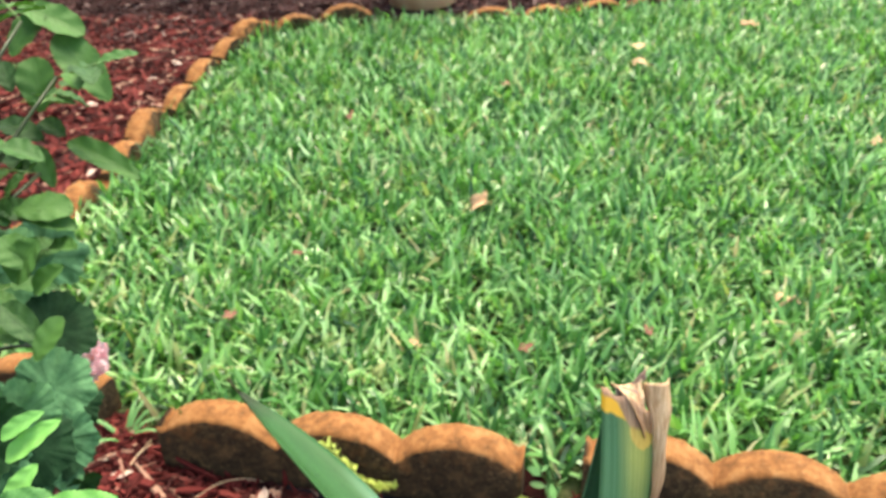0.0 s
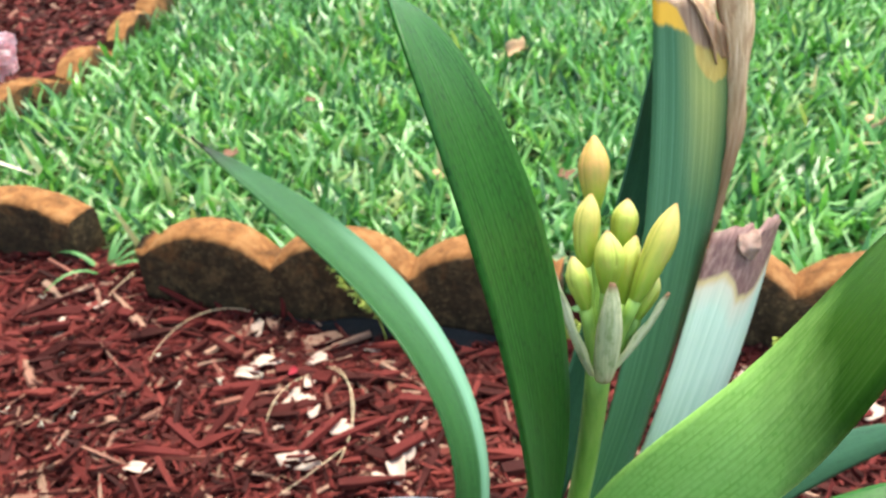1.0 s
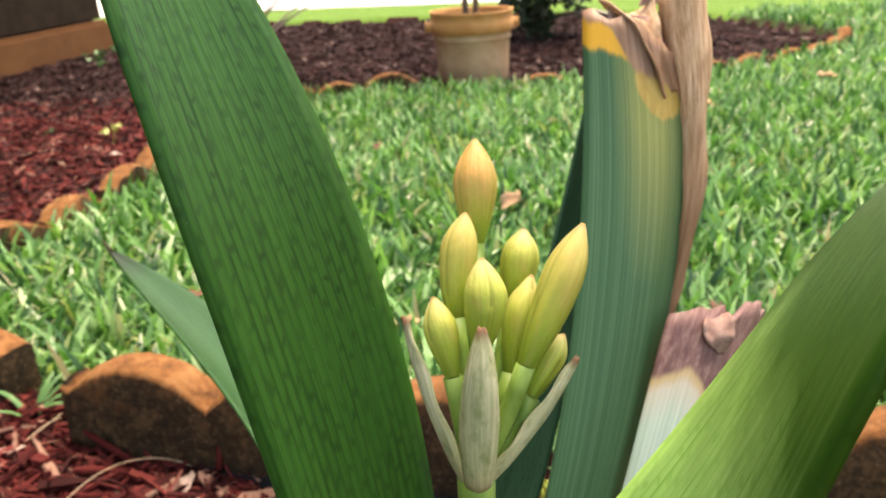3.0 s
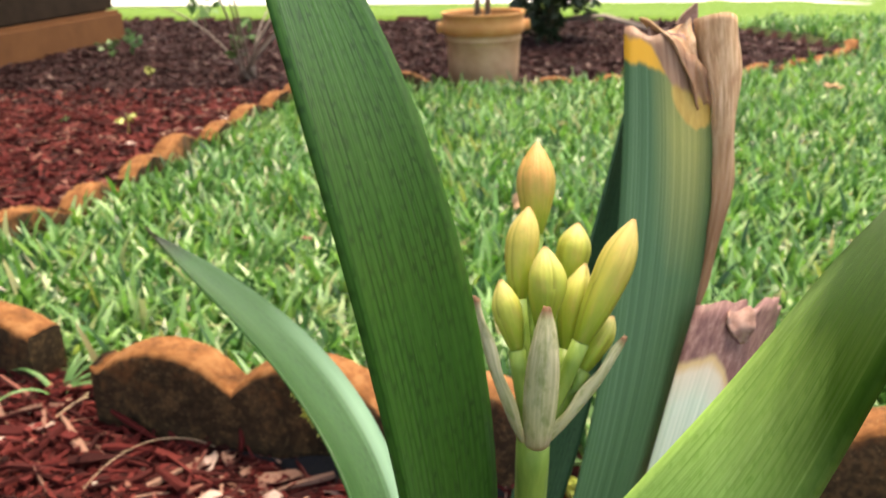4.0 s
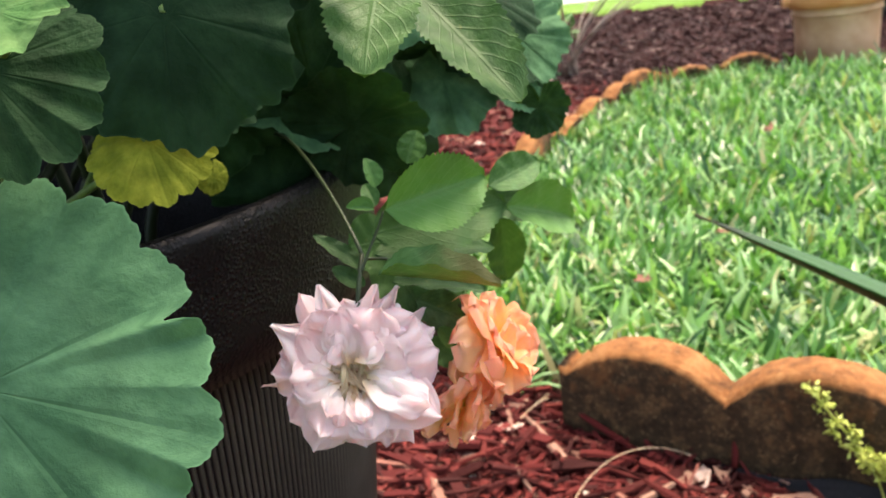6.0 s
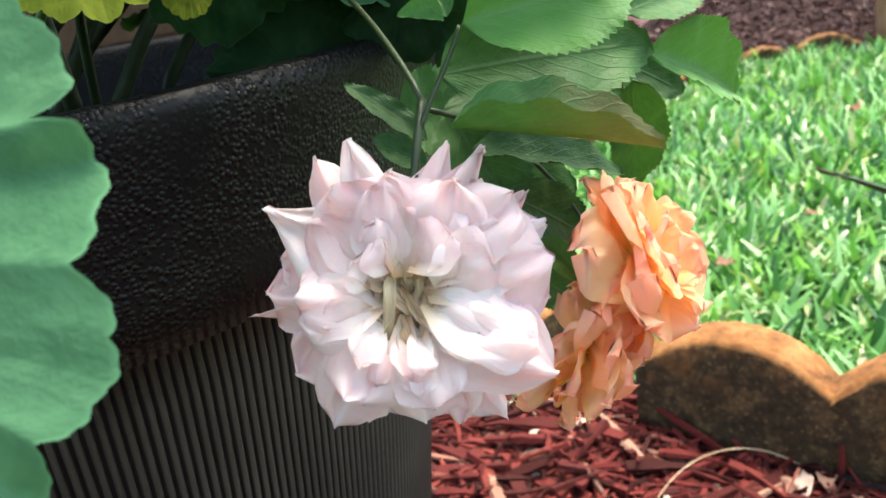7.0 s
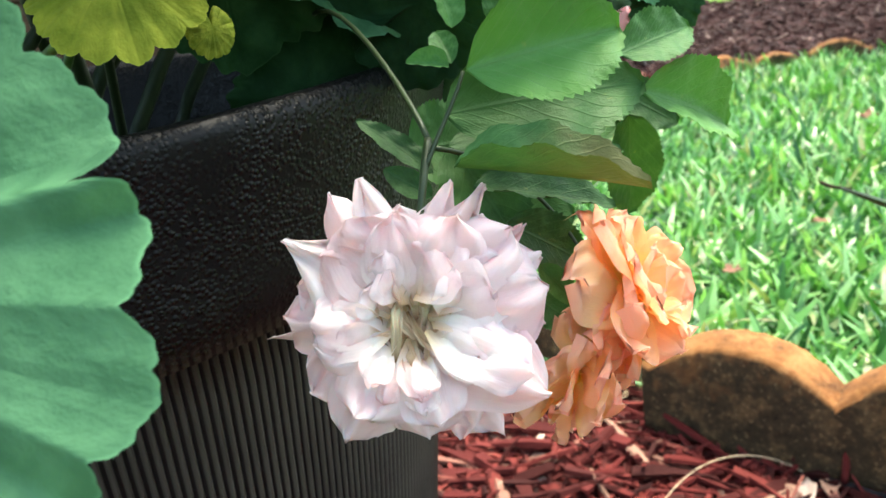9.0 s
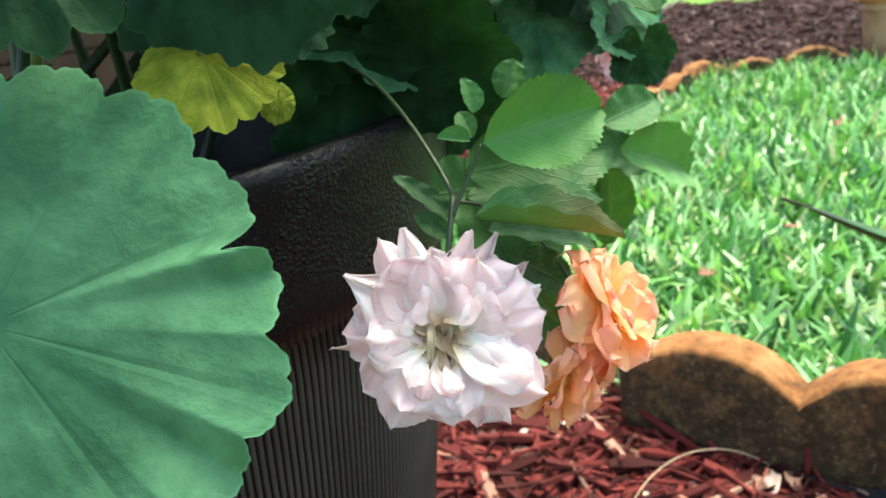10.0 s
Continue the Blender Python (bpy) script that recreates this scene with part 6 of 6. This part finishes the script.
seedling((0.224, 0.892, 0.012), 0.055, WEED, "low green weed in the gap between edging blocks", 16, 9)
seedling((-1.13, 2.58, 0.005), 0.065, SPRIG, "small yellow-green weed in red mulch", 14, 1)
seedling((-1.98, 4.35, 0.01), 0.12, WEED, "low green weed in dark mulch", 26, 2)
seedling((-2.06, 4.26, 0.01), 0.09, WEED, "low green weed in dark mulch", 20, 5)
seedling((-1.55, 3.62, 0.01), 0.05, SPRIG, "small yellowed weed in mulch", 12, 3)
seedling((-2.09, 5.60, 0.01), 0.20, WEED, "broad-leaved grey-green weed at the bed's far edge", 22, 6)
seedling((-1.42, 2.72, 0.005), 0.03, WEED, "tiny grey-green weed in mulch", 6, 4)


def house():
    root = empty("house", (-2.57, 4.0, 0))

    def box(name, x0, x1, y0, y1, z0, z1, material, soft=0.01):
        bm = bmesh.new()
        bmesh.ops.create_cube(bm, size=1, matrix=Matrix.Translation(((x0 + x1) / 2, (y0 + y1) / 2, (z0 + z1) / 2)) @ Matrix.Diagonal((x1 - x0, y1 - y0, z1 - z0, 1)))
        bmesh.ops.bevel(bm, geom=bm.edges[:], offset=soft, segments=2, affect="EDGES")
        me = bpy.data.meshes.new(name)
        bm.to_mesh(me)
        bm.free()
        me.materials.append(material)
        return child(name, me, root)
    box("plinth", -4.0, 0.10, -4.0, 1.12, -0.1, 0.18, PLINTH, 0.02)
    box("wall", -4.0, 0.04, -4.0, 1.06, 0.18, 2.7, SIDING)
    for k in range(12):
        ob = box("board", 0.042, 0.062, -4.0, 1.08, 0.19 + k * 0.2, 0.385 + k * 0.2, SIDING, 0.004)
    box("roof", -4.2, 0.4, -4.2, 1.4, 2.71, 2.85, SIDING)
    root.rotation_euler = (0, 0, radians(-4))
    tagged(root, "dark brown sided house on an orange plinth", "house")


house()


def street():
    bm = bmesh.new()
    ring = [bm.verts.new((x, y, 0.035)) for x, y in ((-14, 8.6), (-2.3, 7.12), (1.7, 6.50), (2.2, 6.15), (8, 5.2), (14, 9), (0, 14), (-14, 14))]
    top = bm.faces.new(ring)
    ext = bmesh.ops.extrude_face_region(bm, geom=[top])
    bmesh.ops.translate(bm, vec=(0, 0, -0.12), verts=[v for v in ext["geom"] if isinstance(v, bmesh.types.BMVert)])
    bmesh.ops.recalc_face_normals(bm, faces=bm.faces[:])
    me = bpy.data.meshes.new("pavement")
    bm.to_mesh(me)
    bm.free()
    me.materials.append(CONCRETE)
    tagged(new("pavement", me), "pale sunlit concrete drive beyond the lawn", "pavement", kind="structure")


street()


# ---- litter on the lawn and the mulch ----
def dead_leaf_mesh(seed, material, lobes):
    rng = random.Random(seed)
    na, nr = 22, 4
    ph, k1, k2 = rng.uniform(0, 6), rng.uniform(-0.5, 0.5), rng.uniform(-0.4, 0.4)
    if lobes < 0.1:
        k1, k2 = k1 * 0.5 - 0.2, k2 * 0.5
    verts = [(0, 0, 0)]
    for k in range(1, nr):
        f = k / (nr - 1)
        for i in range(na):
            a = 2 * math.pi * i / na
            r = f * (1 + lobes * math.sin(5 * a + ph) * f + rng.uniform(-0.05, 0.05) * f)
            x, y = r * math.cos(a), r * math.sin(a) * (0.55 if lobes > 0.1 else 0.46 * abs(math.sin(a)) ** 0.5)
            verts.append((x, y, (0.5 + k1) * y * y * 2.2 + k2 * x * x * 0.9 + 0.10 * math.sin(4 * x + ph) * f))
    faces = [(0, 1 + i, 1 + (i + 1) % na) for i in range(na)]
    for k in range(nr - 2):
        for i in range(na):
            j = (i + 1) % na
            faces.append((1 + k * na + i, 1 + (k + 1) * na + i, 1 + (k + 1) * na + j, 1 + k * na + j))
    return mesh_from("dead_leaf", verts, faces, material)


def dead_leaf(x, y, z, half, yaw, tip, seed, material, lobes, label, group):
    ob = new("dead_leaf", dead_leaf_mesh(seed, material, lobes))
    ob.matrix_world = pose(x, y, z, tip, tip * 0.4, yaw) @ Matrix.Scale(half, 4)
    thicken(ob, 0.03)
    return tagged(ob, label, "leaf", group)


for k, (x, y, half, yaw, tip, m) in enumerate((
        (0.134, 1.655, 0.030, 40, 25, TAN), (0.624, 2.536, 0.028, 10, 15, TAN), (0.208, 2.36, 0.024, 70, 20, RUST), (0.672, 1.285, 0.028, 20, -25, TAN),
        (1.044, 2.90, 0.03, 0, 10, TAN), (1.104, 1.96, 0.022, 30, 15, TAN), (-0.322, 1.25, 0.016, 60, 20, RUST), (0.415, 1.21, 0.016, 90, 15, RUST),
        (0.205, 1.16, 0.016, 20, 30, RUST), (0.010, 1.175, 0.018, 130, 10, TAN), (-0.239, 1.465, 0.011, 0, 10, RUST), (-0.21, 2.15, 0.02, 50, 20, RUST), (0.637, 2.674, 0.028, 15, 10, TAN))):
    dead_leaf(x, y, float(lawn_z(np.float64(x), np.float64(y))) + 0.045, half, yaw, tip, 40 + k, m, 0.22,
              "dry curled tan oak leaf caught in the grass" if m is TAN else "small rust-brown dead leaf in the grass", "dead leaves on the lawn")

def scatter(first, leaves):
    for k, (x, y, half, yaw, m) in enumerate(leaves):
        dead_leaf(x, y, float(bed_z(np.float64(x), np.float64(y))) + 0.014, half * 0.9, yaw, 12 if k % 2 else -9, first + k, m, 0.05,
                  "bleached dry leaf lying on the red mulch", "pale leaves on the mulch")


# the drift at the foot of the edging, the rest of the near mulch, the far bed
scatter(80, (
        (-0.193, 0.886, 0.020, 98, PALE), (-0.177, 0.903, 0.022, 95, BUFF), (-0.171, 0.819, 0.027, 15, PALE), (-0.184, 0.802, 0.020, 5, PALE), (-0.107, 0.861, 0.032, 25, BUFF),
        (-0.103, 0.829, 0.018, 30, PALE), (-0.122, 0.761, 0.019, 70, PALE), (-0.106, 0.758, 0.020, 120, PALE), (-0.093, 0.746, 0.018, 100, PALE), (-0.106, 0.789, 0.016, 80, PALE),
        (-0.126, 0.719, 0.010, 20, PALE), (-0.094, 0.670, 0.027, -3, PALE), (-0.263, 0.655, 0.020, -5, PALE)))
scatter(93, (
        (-0.325, 0.717, 0.018, 12, BUFF), (-0.439, 0.882, 0.015, 30, PALE), (-0.406, 0.907, 0.018, 10, PALE), (-0.042, 0.850, 0.014, -10, PALE), (0.012, 0.659, 0.024, 100, PALE),
        (0.016, 0.690, 0.026, 110, PALE), (-0.018, 0.701, 0.016, 80, BUFF), (-0.055, 0.717, 0.018, 35, PALE), (-0.414, 0.716, 0.012, 40, BUFF), (-0.210, 0.877, 0.020, -30, BUFF),
        (-0.004, 0.646, 0.014, -40, PALE), (0.038, 0.693, 0.010, 20, PALE), (-0.200, 0.704, 0.014, 100, BUFF), (-0.006, 0.790, 0.018, 70, RUST)))
scatter(107, (
        (0.06, 0.80, 0.02, 70, PALE), (0.50, 0.74, 0.02, 30, PALE), (0.38, 0.79, 0.02, 80, PALE), (0.42, 0.70, 0.022, -20, PALE), (-0.83, 2.17, 0.022, 10, PALE),
        (-1.03, 2.39, 0.022, 0, PALE), (-0.86, 1.95, 0.025, 70, PALE), (-0.92, 2.62, 0.02, 40, PALE), (-1.98, 5.2, 0.05, 10, PALE), (-0.88, 2.75, 0.025, -30, PALE)))


def petal_scrap(x, y, z):
    ob = new("petal", petal_mesh("petal", 0.012, 0.010, 0.3, 0.3, 0, RED, 4))
    ob.matrix_world = pose(x, y, z, 10, -10, 40)
    tagged(thicken(ob, 0.0005), "crimson petal fallen among pale leaves on mulch", "petal")


petal_scrap(-0.132, 0.795, 0.022)


def husk(x, y, seed):
    """A torn scrap of dry blossom: a few thin curled slivers."""
    rng = random.Random(seed)
    me_v, me_f = [], []
    for k in range(4):
        a = rng.uniform(0, 2 * math.pi)
        L = rng.uniform(0.004, 0.009)
        for q in range(4):
            f = q / 3
            c = np.array((math.cos(a) * L * f, math.sin(a) * L * f, 0.006 * math.sin(f * 2.4)))
            sd = np.array((-math.sin(a), math.cos(a), 0.3)) * 0.0010 * (1 - 0.6 * f)
            me_v += [c - sd, c + sd]
        o = k * 8
        me_f += [(o + 2 * q, o + 2 * q + 1, o + 2 * q + 3, o + 2 * q + 2) for q in range(3)]
    ob = new("husk", mesh_from("husk", me_v, me_f, STRAW_PALE))
    ob.location = (x, y, float(bed_z(np.float64(x), np.float64(y))) + 0.012)
    tagged(thicken(ob, 0.0008), "tiny torn whitish husk lying on red mulch", "husk", "husks on the mulch")


for k, (x, y) in enumerate(((-.491, .926), (-.437, .931), (-.456, .809), (-.426, .823), (-.298, .819), (-.447, .731), (-.363, .723), (-.392, .711), (-.212, .783), (-.258, .773), (-.165, .796), (.010, .725), (.031, .726), (-.085, .705), (-.14, .75))):
    husk(x, y, 300 + k)


def splinter(a, b, width, label):
    """A split length of dyed wood with a tapered end."""
    a, b = np.array(a, float), np.array(b, float)
    d = unit(b - a)
    sd = unit(np.cross(d, (0, 0, 1))) * width / 2
    up = np.array((0, 0, 0.004))
    verts = []
    for f, w, t in ((0, 0.7, 0.6), (0.25, 1.0, 1.0), (0.6, 0.95, 1.0), (0.9, 0.6, 0.7), (1, 0.15, 0.4)):
        p = a + (b - a) * f
        verts += [p - sd * w, p - sd * w * 0.8 + up * t, p + sd * w * 0.7 + up * t * 1.2, p + sd * w]
    faces = grid_faces(4, 5, True) + [(3, 2, 1, 0), (16, 17, 18, 19)]
    tagged(new("splinter", mesh_from("splinter", verts, faces, CHIP_RED, smooth=False)), label, "wood chip", "long mulch splinters")


for a, b, w in (((-.069, .685, .022), (.018, .736, .024), .009), ((-.216, .771, .018), (-.138, .784, .020), .014), ((-.093, .679, .020), (-.054, .735, .022), .012), ((-.298, .682, .018), (-.21, .672, .018), .013),
                ((.002, .759, .018), (.051, .754, .018), .013), ((-.259, .728, .018), (-.205, .683, .018), .012), ((-.36, .80, .02), (-.30, .77, .02), .012), ((-.05, .79, .018), (.0, .80, .02), .014), ((-.33, .93, .05), (-.26, .91, .02), .007)):
    splinter(a, b, w, "long split splinter of red-dyed mulch wood")


def strand(points, r, material, label, category="twig"):
    me = tube("twig", bez(points, 14), r, material, 6)
    tagged(new("twig", me), label, category, "fine twigs and straws")


strand([(-.31, .80, .018), (-.30, .86, .05), (-.25, .91, .05), (-.20, .915, .018)], 0.0006, STRAW, "thin curved dry straw arching over the mulch")
strand([(-.43, .87, .02), (-.42, .90, .03), (-.40, .94, .04), (-.38, .97, .05)], 0.0006, STRAW, "thin pale dry straw leaning on the edging")
strand([(-.05, .66, .02), (-.03, .72, .03), (-.05, .79, .03), (-.09, .81, .02)], 0.0006, STRAW, "thin curved pale straw on mulch")
strand([(-.14, .72, .02), (-.14, .76, .03), (-.12, .79, .025), (-.10, .80, .018)], 0.0006, STRAW, "short pale straw on mulch")
strand([(-.165, .905, .02), (-.16, .915, .05), (-.17, .925, .08), (-.175, .93, .09)], 0.0035, CHIP_RED, "red wood splinter leaning on the edging")
strand([(.0, .85, .015), (-.02, .88, .03), (-.04, .91, .05), (-.05, .925, .06)], 0.002, CHIP_RED, "thin red-brown twig leaning on the edging")
strand([(-.409, .872, .02), (-.408, .90, .04), (-.395, .945, .05), (-.376, .961, .05)], 0.0006, STRAW, "hair-thin pale straw leaning on the edging")
strand([(-.103, .619, .02), (-.085, .63, .025), (-.06, .655, .03), (-.045, .685, .02)], 0.0006, STRAW, "hair-thin pale straw on mulch")
strand([(-.044, .712, .02), (-.045, .75, .04), (-.06, .79, .04), (-.085, .81, .02)], 0.0006, STRAW, "hair-thin curved straw among pale leaves")


def sprig(at, height, lean, seed, label, arm=()):
    """A branching conifer-like seedling of tiny scale leaves, with a second arm where given."""
    root = empty("sprig", at)
    rng = random.Random(seed)
    spine = bez([(0, 0, 0), (0, 0, height * .4), (lean[0] * .45, lean[1] * .5, height * .62), (lean[0], lean[1], height)], 12)
    child("stalk", tube("stalk", spine, 0.0010, SPRIG, 6), root)
    runs = [spine[3:]]
    if arm:
        runs = [spine[4:], bez([np.array(p) - np.array(at) for p in arm], 8)]
        child("stalk", tube("stalk", runs[1], 0.0009, SPRIG, 6), root)
    for run in runs:
        for k, p in enumerate(run):
            for side in (-1, 1):
                out = np.array((side * rng.uniform(0.004, 0.013), rng.uniform(-0.008, 0.003), rng.uniform(-0.005, 0.008))) * (1.15 - 0.6 * k / len(run))
                child("frond", leaf_cluster(rng, p + out * 0.7, (0.0065, 0.0045, 0.0045), 22, 0.0058, SPRIG, "frond"), root)
    tagged(root, label, "weed", "yellow-green sprigs")


sprig((-0.028, 0.868, 0.008), 0.118, (-0.062, 0.016), 1, "small yellow-green feathery sprig against the edging", ((-0.042, 0.867, 0.070), (-0.022, 0.872, 0.058), (-0.003, 0.880, 0.052)))
sprig((0.205, 0.865, 0.01), 0.05, (-0.02, -0.02), 3, "yellow-green feathery sprig in the gap between edging blocks")
sprig((0.255, 0.855, 0.01), 0.03, (0.03, -0.01), 4, "yellow-green feathery sprig in the gap between edging blocks")
sprig((0.44, 0.825, 0.01), 0.05, (-0.02, -0.02), 5, "yellow-green feathery sprig in front of the edging")
sprig((0.49, 0.815, 0.01), 0.055, (0.02, -0.02), 6, "yellow-green feathery sprig in front of the edging")


def grass_runner():
    root = empty("grass_runner", (-0.43, 0.985, 0.02))
    rng = random.Random(8)
    for k in range(7):
        a = rng.uniform(0, 2 * math.pi)
        L = rng.uniform(0.065, 0.11)
        d = np.array((math.cos(a), math.sin(a), 0))
        s = np.array((-math.sin(a), math.cos(a), 0)) * 0.004
        c = [np.zeros(3), np.array((0, 0, L * .5)) + d * L * .2, np.array((0, 0, L * .6)) + d * L * .6, np.array((0, 0, L * .35)) + d * L]
        child("blade", strap("blade", [c[0] - s, c[1] - s, c[2] - s, c[3] - s * .1], [c[0] + s, c[1] + s, c[2] + s, c[3] + s * .1], WEED, 0.2, 5, 10, seed=k), root)
    tagged(root, "tuft of broad grass creeping out between edging blocks", "grass")


grass_runner()


def dry_blade(a, b, width):
    """A bleached grass blade lying across the lawn."""
    a, b = np.array(a, float), np.array(b, float)
    sd = unit(np.cross(b - a, (0, 0, 1))) * width / 2
    rise = np.array((0, 0, 0.008))
    me = strap("dry_blade", [a - sd, a + (b - a) * .35 + rise - sd, a + (b - a) * .7 + rise - sd, b - sd * .1], [a + sd, a + (b - a) * .35 + rise + sd, a + (b - a) * .7 + rise + sd, b + sd * .1], STRAW_PALE, 0.2, 5, 16)
    tagged(thicken(new("dry_blade", me), 0.0006), "long bleached grass blade lying across the lawn", "grass blade", "fine twigs and straws")


dry_blade((-0.8508, 1.2566, 0.1150), (-0.5893, 1.1457, 0.1050), 0.010)


loose_chips(near_mulch, 290)
